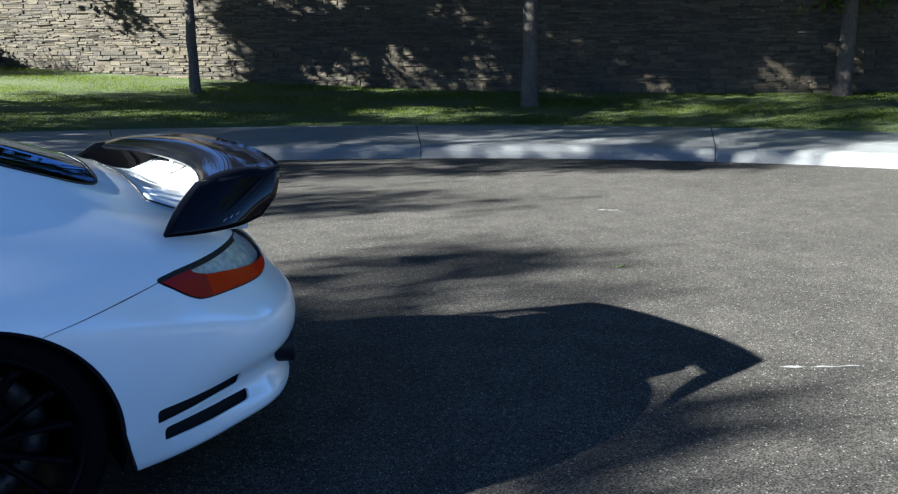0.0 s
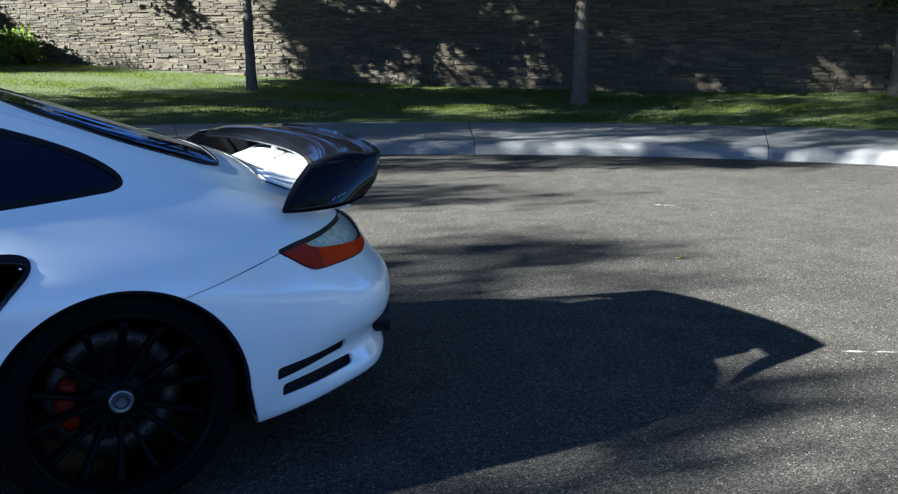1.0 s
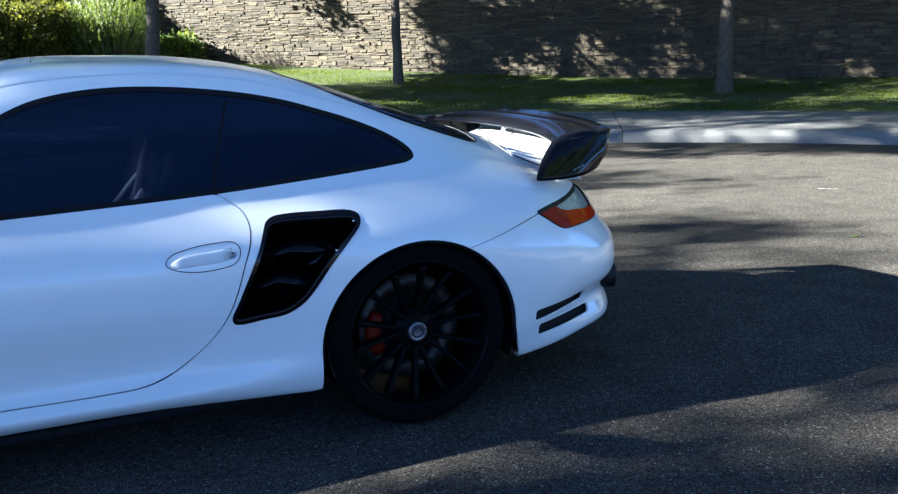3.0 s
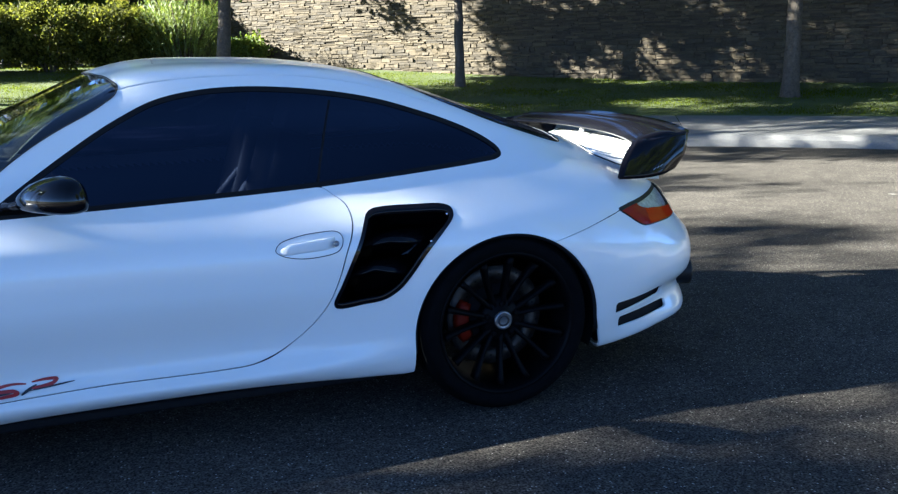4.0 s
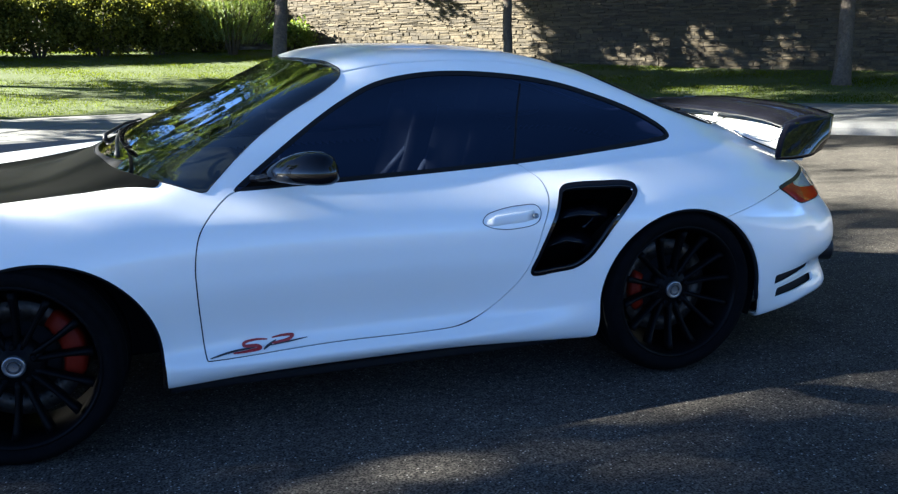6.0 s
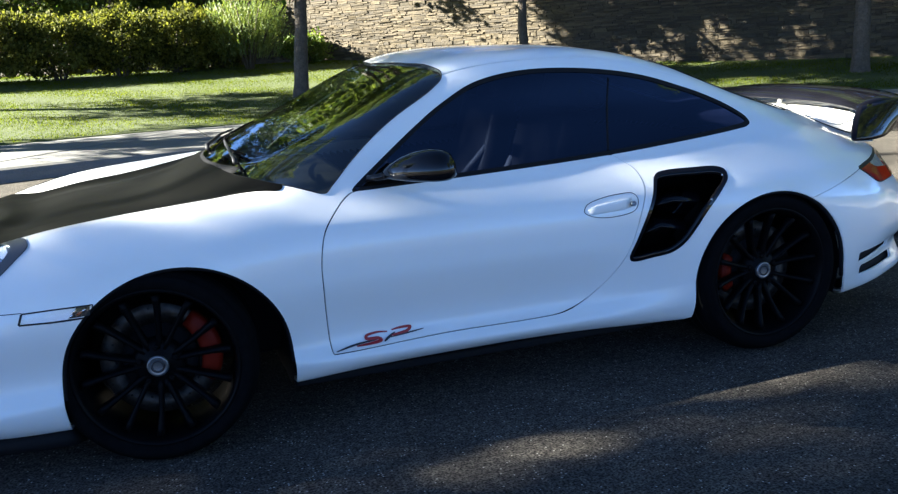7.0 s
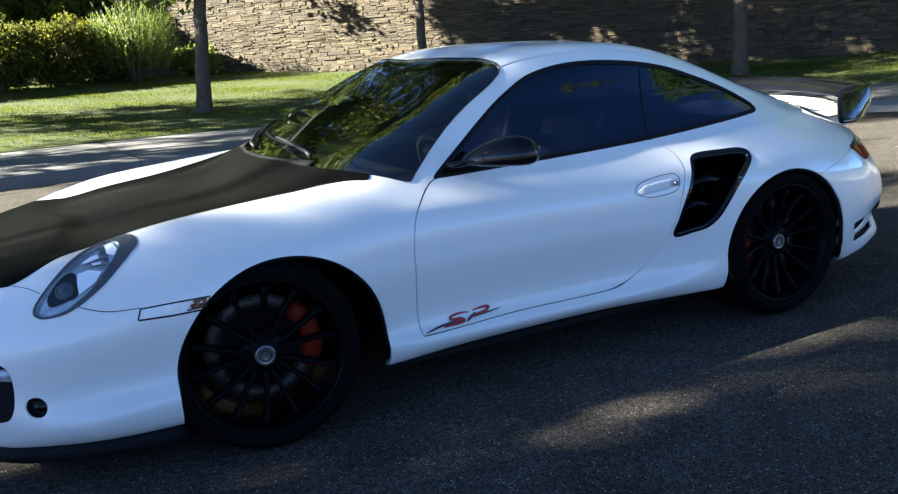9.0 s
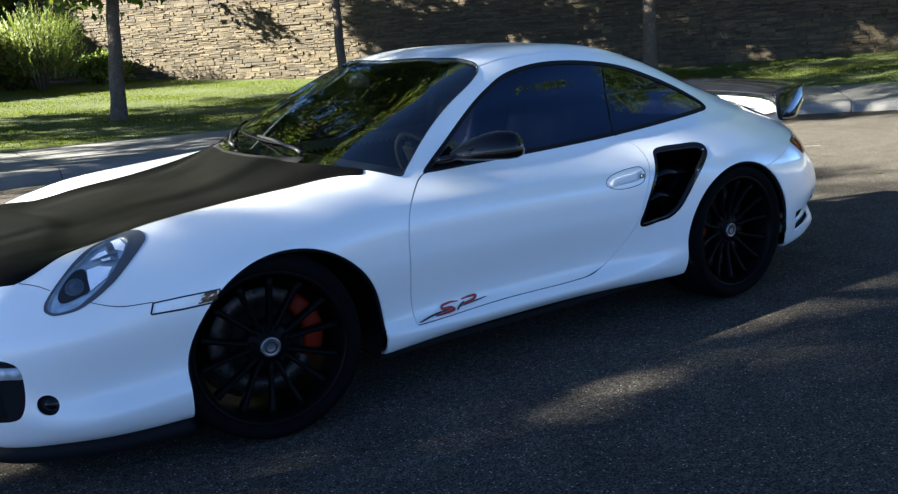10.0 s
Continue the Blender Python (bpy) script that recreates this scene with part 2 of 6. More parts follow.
def tube(bm, pts, radii, n=8):
    """A swept tube through pts with a radius at each."""
    rows, side = [], None
    for k, p in enumerate(pts):
        d = (Vector(pts[min(k + 1, len(pts) - 1)]) - Vector(pts[max(k - 1, 0)])).normalized()
        if side is None:
            side = d.orthogonal().normalized()
        side = (side - d * side.dot(d)).normalized()
        up = d.cross(side)
        rows.append([bm.verts.new(Vector(p) + radii[k] * (side * math.cos(2 * math.pi * i / n) + up * math.sin(2 * math.pi * i / n))) for i in range(n)])
    for a, b in zip(rows, rows[1:]):
        for i in range(n):
            j = (i + 1) % n
            bm.faces.new((a[i], a[j], b[j], b[i]))
    bm.faces.new(rows[0][::-1])
    bm.faces.new(rows[-1])


# ---- ground, road, kerb, lawn ----
CX, CY = 1.2, -3.6
R_ROAD, R_WALK = 12.25, 14.65


def terrain(r):
    if r < R_WALK:
        return 0.30
    return 0.32 + 0.1 * (min(r, 24.0) - R_WALK)


def ring(r, a, z):
    return (CX + r * math.cos(a), CY + r * math.sin(a), z)


def ring_sheet(name, stations, a0, a1, n, material, parent=None, kind="structure"):
    verts, faces = [], []
    full = abs(a1 - a0 - 2 * math.pi) < 1e-6
    for i in range(n if full else n + 1):
        a = a0 + (a1 - a0) * i / n
        verts += [ring(r, a, z) for r, z in stations]
    k = len(stations)
    total = n if full else n + 1
    for i in range(n):
        j = (i + 1) % total
        for s in range(k - 1):
            faces.append((i * k + s, i * k + s + 1, j * k + s + 1, j * k + s))
    ob = soup(name, verts, faces, material, parent, smooth=True)
    return ob


lawn_profile = [(0.01, -0.3), (11.0, -0.3), (R_WALK - 0.03, -0.3), (R_WALK - 0.02, 0.30)] + [(R_WALK + 0.5 * i, terrain(R_WALK + 0.5 * i)) for i in range(20)] + [(30, 1.25), (60, 1.25), (200, 1.25), (900, 1.25)]
ground = tagged(ring_sheet("ground", lawn_profile, 0, 2 * math.pi, 120, M_SOIL), "soil and turf of a gently rising lawn", "ground", kind="structure")
road_profile = [(0.01, 0), (1, 0), (3, 0), (6, 0), (9, 0), (11, 0), (R_ROAD + 0.02, 0)]
road = tagged(ring_sheet("road", road_profile, 0, 2 * math.pi, 120, M_ROAD), "worn grey asphalt with fine stone grain", "road", kind="structure")

kerb = tagged(new("kerb"), "pale concrete kerb and walk in jointed lengths", "kerb", kind="structure")
JOINTS = 19
for i in range(JOINTS):
    a0 = math.radians(39.6) + i * 2 * math.pi / JOINTS
    a1 = a0 + 2 * math.pi / JOINTS
    gap = 0.006 / R_ROAD
    prof = [(R_ROAD - 0.02, -0.1), (R_ROAD, 0.0), (R_ROAD + 0.03, 0.10), (R_ROAD + 0.07, 0.155), (R_ROAD + 0.12, 0.18), (R_ROAD + 0.2, 0.187), (13.4, 0.235), (R_WALK, 0.30), (R_WALK, 0.0)]
    ob = ring_sheet("kerb_length", prof, a0 + gap, a1 - gap, 14, M_KERB, kerb)
    bm = bmesh.new()
    bm.from_mesh(ob.data)
    bmesh.ops.holes_fill(bm, edges=[e for e in bm.edges if e.is_boundary])
    bm.to_mesh(ob.data)
    bm.free()
    for p in ob.data.polygons:
        p.use_smooth = False


# ---- the car: a body surface drawn through section lines ----
# each line runs from the nose's middle round the flank to the tail's middle: u: (x, half width, height)
KNOTS = [-2.5, -2.3, -2.1, -1.85, -1.45, -1.1, -0.7, -0.45, -0.1, 0.3, 0.7, 1.0, 1.3, 1.6, 1.85, 2.08, 2.25, 2.4]
LINES = [
    # underside, turned in
    [(-2.05, 0, .13), (-2.0, .35, .13), (-1.9, .55, .135), (-1.74, .66, .14), (-1.44, .74, .15), (-1.1, .74, .16), (-.7, .74, .165), (-.45, .74, .175), (-.1, .74, .18), (.3, .75, .18), (.7, .76, .175), (1.0, .77, .175), (1.3, .77, .175), (1.6, .77, .185), (1.82, .72, .205), (2.05, .56, .22), (2.16, .33, .23), (2.20, 0, .235)],
    # lower edge
    [(-2.17, 0, .165), (-2.12, .38, .162), (-2.0, .62, .158), (-1.80, .755, .155), (-1.45, .825, .155), (-1.1, .825, .17), (-.7, .818, .185), (-.45, .815, .195), (-.1, .815, .20), (.3, .825, .20), (.7, .85, .188), (1.0, .875, .182), (1.3, .885, .18), (1.6, .872, .19), (1.85, .81, .215), (2.10, .655, .235), (2.22, .40, .245), (2.26, 0, .25)],
    # sill crease
    [(-2.20, 0, .26), (-2.15, .40, .255), (-2.02, .65, .25), (-1.83, .798, .222), (-1.45, .874, .250), (-1.1, .85, .24), (-.7, .848, .240), (-.45, .851, .240), (-.1, .852, .240), (.3, .858, .239), (.7, .881, .240), (1.0, .905, .25), (1.3, .917, .26), (1.6, .897, .27), (1.842, .802, .335), (2.078, .638, .355), (2.200, .39, .36), (2.25, 0, .36)],
    # mid flank, low
    [(-2.22, 0, .38), (-2.17, .41, .375), (-2.04, .655, .37), (-1.85, .776, .315), (-1.45, .853, .325), (-1.1, .872, .39), (-.7, .831, .31), (-.45, .821, .298), (-.1, .820, .296), (.3, .827, .296), (.7, .873, .335), (1.0, .918, .38), (1.3, .930, .38), (1.6, .908, .38), (1.855, .828, .395), (2.120, .655, .405), (2.240, .40, .41), (2.280, 0, .415)],
    # flank, widest
    [(-2.21, 0, .50), (-2.165, .40, .50), (-2.035, .64, .495), (-1.85, .785, .49), (-1.45, .880, .52), (-1.1, .885, .54), (-.7, .858, .54), (-.45, .850, .54), (-.1, .850, .54), (.3, .853, .535), (.7, .880, .53), (1.0, .918, .53), (1.3, .930, .53), (1.6, .902, .525), (1.855, .821, .52), (2.122, .646, .525), (2.246, .39, .53), (2.286, 0, .535)],
    # shoulder
    [(-2.15, 0, .60), (-2.11, .38, .605), (-1.985, .60, .60), (-1.81, .745, .605), (-1.45, .842, .665), (-1.1, .850, .69), (-.7, .838, .70), (-.45, .832, .70), (-.1, .832, .70), (.3, .835, .695), (.7, .862, .70), (1.0, .895, .705), (1.3, .905, .70), (1.6, .869, .675), (1.832, .790, .645), (2.075, .610, .615), (2.19, .37, .605), (2.24, 0, .605)],
    # fender crest, belt line, haunch
    [(-2.06, 0, .655), (-2.02, .36, .665), (-1.92, .55, .675), (-1.76, .66, .70), (-1.45, .70, .776), (-1.1, .705, .812), (-.7, .732, .832), (-.45, .752, .815), (-.1, .748, .822), (.3, .742, .834), (.7, .722, .856), (1.0, .690, .882), (1.3, .660, .885), (1.6, .650, .845), (1.82, .625, .795), (2.02, .52, .745), (2.10, .34, .725), (2.13, 0, .72)],
    # hood flank, middle of side glass, deck flank
    [(-1.98, 0, .675), (-1.95, .34, .685), (-1.86, .50, .695), (-1.72, .59, .708), (-1.45, .60, .753), (-1.1, .60, .791), (-.7, .688, .860), (-.45, .712, .91), (-.1, .668, .99), (.3, .655, 1.01), (.7, .625, 1.01), (1.0, .585, .995), (1.3, .565, .955), (1.6, .565, .88), (1.80, .55, .82), (1.98, .47, .768), (2.06, .32, .745), (2.09, 0, .74)],
    # hood edge, roof rail, glass edge
    [(-1.90, 0, .69), (-1.87, .31, .70), (-1.79, .45, .707), (-1.68, .53, .705), (-1.45, .53, .742), (-1.1, .53, .781), (-.7, .64, .896), (-.45, .655, 1.005), (-.1, .572, 1.177), (.3, .550, 1.227), (.7, .526, 1.199), (1.0, .505, 1.120), (1.3, .49, 1.015), (1.6, .475, .920), (1.78, .46, .862), (1.94, .41, .80), (2.01, .29, .765), (2.04, 0, .76)],
    # hood, windscreen and roof, half way in
    [(-1.81, 0, .705), (-1.79, .22, .712), (-1.73, .30, .72), (-1.64, .33, .714), (-1.43, .31, .752), (-1.1, .32, .800), (-.7, .37, .965), (-.45, .37, 1.080), (-.1, .33, 1.237), (.3, .31, 1.267), (.7, .30, 1.241), (1.0, .29, 1.170), (1.3, .28, 1.068), (1.6, .27, .968), (1.76, .26, .912), (1.9, .24, .845), (1.96, .18, .79), (1.99, 0, .78)],
    # middle
    [(-1.72, 0, .72), (-1.71, 0, .722), (-1.66, 0, .732), (-1.58, 0, .728), (-1.41, 0, .764), (-1.1, 0, .814), (-.7, 0, 1.005), (-.45, 0, 1.112), (-.1, 0, 1.255), (.3, 0, 1.282), (.7, 0, 1.254), (1.0, 0, 1.183), (1.3, 0, 1.085), (1.6, 0, .984), (1.74, 0, .932), (1.86, 0, .87), (1.91, 0, .815), (1.94, 0, .80)],
]
LINE_ARRAY = np.array(LINES)  # line, knot, axis
KN = np.array(KNOTS)


def tangents(values, knots):
    """Slopes for a smooth run through unevenly spaced values (first axis)."""
    h = np.diff(knots).reshape(-1, *([1] * (values.ndim - 1)))
    d = np.diff(values, axis=0) / h
    m = np.empty_like(values)
    m[0], m[-1] = d[0], d[-1]
    m[1:-1] = (d[:-1] * h[1:] + d[1:] * h[:-1]) / (h[:-1] + h[1:])
    return m


def hermite(values, slopes, knots, at):
    i = np.clip(np.searchsorted(knots, at, side="right") - 1, 0, len(knots) - 2)
    h = knots[i + 1] - knots[i]
    s = (at - knots[i]) / h
    sh = (-1,) + (1,) * (values.ndim - 1)
    s, h = s.reshape(sh), h.reshape(sh)
    return ((2 * s**3 - 3 * s**2 + 1) * values[i] + (s**3 - 2 * s**2 + s) * h * slopes[i] + (-2 * s**3 + 3 * s**2) * values[i + 1] + (s**3 - s**2) * h * slopes[i + 1])


ALONG = LINE_ARRAY.transpose(1, 0, 2)  # knot, line, axis
ALONG_T = tangents(ALONG, KN)
VK = np.arange(len(LINES), dtype=float)


def surface(u, v):
    """Points of the near flank's surface, half width positive, for arrays u, v."""
    u, v = np.atleast_1d(np.asarray(u, float)), np.atleast_1d(np.asarray(v, float))
    sec = hermite(ALONG, ALONG_T, KN, u)  # n, line, axis
    n = len(u)
    i = np.clip(np.floor(v).astype(int), 0, len(LINES) - 2)
    s = (v - i)[:, None]
    r = np.arange(n)
    p1, p2 = sec[r, i], sec[r, i + 1]
    p0 = np.where((i > 0)[:, None], sec[r, np.maximum(i - 1, 0)], 2 * p1 - p2)
    last = i + 2 > len(LINES) - 1
    mirror = sec[r, np.minimum(i, len(LINES) - 1)].copy()
    mirror[:, 1] *= -1
    p3 = np.where(last[:, None], mirror, sec[r, np.minimum(i + 2, len(LINES) - 1)])
    # chord-length slopes keep the section round without overshoot
    a, b, c = (np.linalg.norm(q, axis=1, keepdims=True) + 1e-6 for q in (p1 - p0, p2 - p1, p3 - p2))
    m1 = ((p1 - p0) / a * b + (p2 - p1) / b * a) / (a + b) * b
    m2 = ((p2 - p1) / b * c + (p3 - p2) / c * b) / (b + c) * b
    return (2 * s**3 - 3 * s**2 + 1) * p1 + (s**3 - 2 * s**2 + s) * m1 + (-2 * s**3 + 3 * s**2) * p2 + (s**3 - s**2) * m2


def normals(u, v):
    e = 0.004
    lo_u, hi_u = np.clip(u - e, KN[0], KN[-1]), np.clip(u + e, KN[0], KN[-1])
    lo_v, hi_v = np.clip(v - e, 0, VK[-1]), np.clip(v + e, 0, VK[-1])
    n = np.cross(surface(hi_u, v) - surface(lo_u, v), surface(u, hi_v) - surface(u, lo_v))
    ln = np.linalg.norm(n, axis=1, keepdims=True)
    n = np.where(ln < 1e-12, np.array([[0, 0, 1.0]]), n / np.maximum(ln, 1e-12))
    # outwards: away from the car's inner spine
    p = surface(u, v)
    out = p - np.stack([np.clip(p[:, 0], -1.7, 1.7), 0 * p[:, 0], np.full(len(p), 0.55)], 1)
    return n * np.where((n * out).sum(1, keepdims=True) < 0, -1.0, 1.0)


GU, GV = np.meshgrid(np.linspace(KN[0], KN[-1], 500), np.linspace(0, 10, 260), indexing="ij")
GU, GV = GU.ravel(), GV.ravel()
GP = surface(GU, GV)


def invert(points, axes, v_lo, v_hi, u_lo=-2.5, u_hi=2.4):
    """The (u, v) at which the surface shows the given pairs in the plane of two axes."""
    pts = np.asarray(points, float)
    ok = np.where((GV >= v_lo) & (GV <= v_hi) & (GU >= u_lo) & (GU <= u_hi))[0]
    gp = GP[ok][:, axes]
    best = np.array([ok[np.argmin(((gp - p) ** 2).sum(1))] for p in pts])
    uv = np.stack([GU[best], GV[best]], 1)
    e = 1e-3
    for _ in range(6):
        f = surface(uv[:, 0], uv[:, 1])[:, axes] - pts
        ju = (surface(uv[:, 0] + e, uv[:, 1])[:, axes] - surface(uv[:, 0] - e, uv[:, 1])[:, axes]) / (2 * e)
        jv = (surface(uv[:, 0], np.clip(uv[:, 1] + e, 0, 10))[:, axes] - surface(uv[:, 0], np.clip(uv[:, 1] - e, 0, 10))[:, axes]) / (2 * e)
        det = ju[:, 0] * jv[:, 1] - ju[:, 1] * jv[:, 0]
        good = np.abs(det) > 1e-5
        det = np.where(good, det, 1.0)
        du = np.where(good, (f[:, 0] * jv[:, 1] - f[:, 1] * jv[:, 0]) / det, 0)
        dv = np.where(good, (ju[:, 0] * f[:, 1] - ju[:, 1] * f[:, 0]) / det, 0)
        uv[:, 0] = np.clip(uv[:, 0] - np.clip(du, -0.05, 0.05), u_lo, u_hi)
        uv[:, 1] = np.clip(uv[:, 1] - np.clip(dv, -0.2, 0.2), v_lo, v_hi)
    return uv


def rounded(pts, steps=5, closed=True):
    """A smooth run through the points of an outline."""
    p = np.array(pts, float)
    n = len(p)
    out = []
    for i in range(n if closed else n - 1):
        p1, p2 = p[i], p[(i + 1) % n]
        p0 = p[i - 1] if closed or i else 2 * p1 - p2
        p3 = p[(i + 2) % n] if closed or i + 2 < n else 2 * p2 - p1
        a, b, c = (math.sqrt(np.linalg.norm(q)) + 1e-6 for q in (p1 - p0, p2 - p1, p3 - p2))
        m1 = (p2 - p1) / b - (p2 - p0) / (a + b) + (p1 - p0) / a
        m2 = (p3 - p2) / c - (p3 - p1) / (b + c) + (p2 - p1) / b
        m1, m2 = m1 * b, m2 * b
        for k in range(steps):
            t = k / steps
            out.append((2 * t**3 - 3 * t**2 + 1) * p1 + (t**3 - 2 * t**2 + t) * m1 + (3 * t**2 - 2 * t**3) * p2 + (t**3 - t**2) * m2)
    if not closed:
        out.append(p[-1])
    return np.array(out)


def spaced(pts, step, closed=True):
    """The outline with points no further apart than step."""
    out = []
    n = len(pts)
    for i in range(n if closed else n - 1):
        a, b = pts[i], pts[(i + 1) % n]
        k = max(1, int(np.ceil(np.linalg.norm(b - a) / step)))
        out += [a + (b - a) * j / k for j in range(k)]
    if not closed:
        out.append(pts[-1])
    return np.array(out)


def grown(pts, d):
    """An outline moved out by d (in if negative)."""
    p = np.asarray(pts, float)
    area = 0.5 * np.sum(p[:, 0] * np.roll(p[:, 1], -1) - np.roll(p[:, 0], -1) * p[:, 1])
    t = np.roll(p, -1, 0) - np.roll(p, 1, 0)
    t /= np.maximum(np.linalg.norm(t, axis=1, keepdims=True), 1e-9)
    n = np.stack([t[:, 1], -t[:, 0]], 1) * (1 if area > 0 else -1)
    return p + n * d


def strip(pts, half):
    """A thin closed band along an open line."""
    p = np.asarray(pts, float)
    t = np.gradient(p, axis=0)
    t /= np.maximum(np.linalg.norm(t, axis=1, keepdims=True), 1e-9)
    n = np.stack([t[:, 1], -t[:, 0]], 1) * half
    return np.concatenate([p + n, (p - n)[::-1]])


def inside(poly, pts):
    x, y = pts[:, 0], pts[:, 1]
    res = np.zeros(len(pts), bool)
    q = np.roll(poly, -1, 0)
    for (x0, y0), (x1, y1) in zip(poly, q):
        cross = (y0 > y) != (y1 > y)
        if abs(y1 - y0) > 1e-12:
            res ^= cross & (x < (x1 - x0) * (y - y0) / (y1 - y0) + x0)
    return res


def soft(corners, r, steps=4):
    """A polygon with its corners rounded off."""
    p = [np.array(c, float) for c in corners]
    out = []
    for i, c in enumerate(p):
        a, b = p[i - 1] - c, p[(i + 1) % len(p)] - c
        a, b = c + a / np.linalg.norm(a) * r, c + b / np.linalg.norm(b) * r
        out += [(1 - k) ** 2 * a + 2 * k * (1 - k) * c + k * k * b for k in np.linspace(0, 1, steps)]
    return np.array(out)


SIDE, PLAN = [0, 2], [0, 1]


def ellipse(cx, cz, rx, rz, n=48, a0=0.0, a1=360.0):
    return [(cx + rx * math.cos(math.radians(a0 + (a1 - a0) * i / n)), cz + rz * math.sin(math.radians(a0 + (a1 - a0) * i / n))) for i in range(n + 1)]


door_line = rounded([(-0.478, 0.809), (-0.53, 0.772), (-0.592, 0.70), (-0.616, 0.60), (-0.617, 0.50), (-0.612, 0.40), (-0.603, 0.280), (-0.598, 0.267), (-0.58, 0.265), (-0.165, 0.277), (0.17, 0.276), (0.28, 0.282), (0.345, 0.300), (0.407, 0.334), (0.475, 0.390), (0.533, 0.460), (0.575, 0.545), (0.605, 0.635), (0.628, 0.70), (0.636, 0.75), (0.625, 0.793), (0.59, 0.823), (0.552, 0.848), (0.2, 0.836), (-0.2, 0.823), (-0.44, 0.816)])
glass_line = rounded([(-0.472, 0.814), (-0.46, 0.811), (-0.30, 0.814), (0.0, 0.823), (0.54, 0.845), (0.98, 0.875), (1.18, 0.891), (1.24, 0.898), (1.270, 0.912), (1.272, 0.932), (1.25, 0.958), (1.19, 0.997), (1.08, 1.045), (0.952, 1.088), (0.83, 1.124), (0.70, 1.151), (0.56, 1.170), (0.42, 1.181), (0.30, 1.183), (0.20, 1.177), (0.095, 1.160), (0.022, 1.138), (-0.069, 1.093), (-0.145, 1.049), (-0.308, 0.940), (-0.442, 0.842), (-0.466, 0.822)])
scoop_line = rounded([(0.672, 0.736), (0.684, 0.757), (0.705, 0.770), (0.75, 0.776), (0.85, 0.777), (0.955, 0.774), (0.980, 0.762), (0.980, 0.738), (0.93, 0.682), (0.868, 0.612), (0.83, 0.560), (0.79, 0.512), (0.76, 0.488), (0.72, 0.468), (0.65, 0.458), (0.574, 0.449), (0.557, 0.455), (0.553, 0.472), (0.58, 0.53), (0.613, 0.600), (0.645, 0.67)])
rear_arch = np.array([(0.832, 0.10), (0.828, 0.19), (0.826, 0.28)] + ellipse(1.181, 0.315, 0.355, 0.350, 44, 180, 0)[0:] + [(1.552, 0.24), (1.565, 0.19), (1.58, 0.10)])
front_arch = np.array([(-1.452, 0.10), (-1.450, 0.16), (-1.455, 0.24)] + ellipse(-1.093, 0.295, 0.362, 0.352, 44, 180, 0)[0:] + [(-0.729, 0.24), (-0.728, 0.18), (-0.728, 0.10)])
marker_line = np.array([(-1.542, 0.525), (-1.546, 0.530), (-1.535, 0.560), (-1.528, 0.563), (-1.44, 0.567), (-1.33, 0.569), (-1.33, 0.528), (-1.45, 0.524)])
fog_line = np.array(ellipse(-1.853, 0.298, 0.030, 0.031, 24)[:-1])
# the lamps' outlines: x and section line
lamp_line = [(-1.503, 5.60), (-1.501, 5.74), (-1.511, 5.89), (-1.538, 6.02), (-1.575, 6.09), (-1.612, 6.08), (-1.65, 5.98), (-1.69, 5.80), (-1.746, 5.46), (-1.794, 5.09), (-1.815, 4.82), (-1.812, 4.66), (-1.789, 4.58), (-1.746, 4.585), (-1.697, 4.70), (-1.636, 4.94), (-1.587, 5.17), (-1.535, 5.42)]
bulb_line = [(-1.553, 5.68), (-1.556, 5.85), (-1.578, 5.97), (-1.606, 5.99), (-1.64, 5.93), (-1.69, 5.70), (-1.747, 5.42), (-1.789, 5.09), (-1.808, 4.82), (-1.803, 4.69), (-1.784, 4.63), (-1.747, 4.645), (-1.702, 4.79), (-1.645, 5.05), (-1.597, 5.34), (-1.563, 5.55)]
tail_line = rounded([(1.664, 0.703), (1.73, 0.717), (1.80, 0.724), (1.87, 0.731), (1.926, 0.740), (1.99, 0.752), (2.03, 0.755), (2.061, 0.738), (2.09, 0.710), (2.112, 0.675), (2.100, 0.640), (2.06, 0.628), (2.00, 0.625), (1.90, 0.625), (1.82, 0.626), (1.785, 0.630), (1.751, 0.644), (1.705, 0.673)])
tail_clear = rounded([(1.776, 0.706), (1.80, 0.719), (1.87, 0.727), (1.926, 0.736), (1.99, 0.748), (2.03, 0.751), (2.058, 0.735), (2.087, 0.706), (2.108, 0.668), (2.05, 0.664), (1.96, 0.670), (1.88, 0.679), (1.82, 0.687)])
tail_dark = np.array([(1.62, 0.66), (1.75, 0.74), (1.774, 0.706), (1.82, 0.686), (1.835, 0.60), (1.62, 0.60)])
vent_a = soft([(1.622, 0.312), (1.622, 0.357), (1.912, 0.377), (1.912, 0.334)], 0.014)
vent_b = soft([(1.642, 0.253), (1.642, 0.299), (1.940, 0.311), (1.940, 0.277)], 0.014)
intake_line = rounded([(-2.30, 0.245), (-2.30, 0.45), (-2.10, 0.452), (-1.95, 0.450), (-1.912, 0.425), (-1.903, 0.36), (-1.915, 0.29), (-1.94, 0.258), (-1.99, 0.246)])
handle_line = rounded([(0.372, 0.660), (0.385, 0.683), (0.45, 0.703), (0.52, 0.711), (0.575, 0.710), (0.592, 0.692), (0.588, 0.662), (0.57, 0.644), (0.50, 0.631), (0.44, 0.632), (0.39, 0.645)])


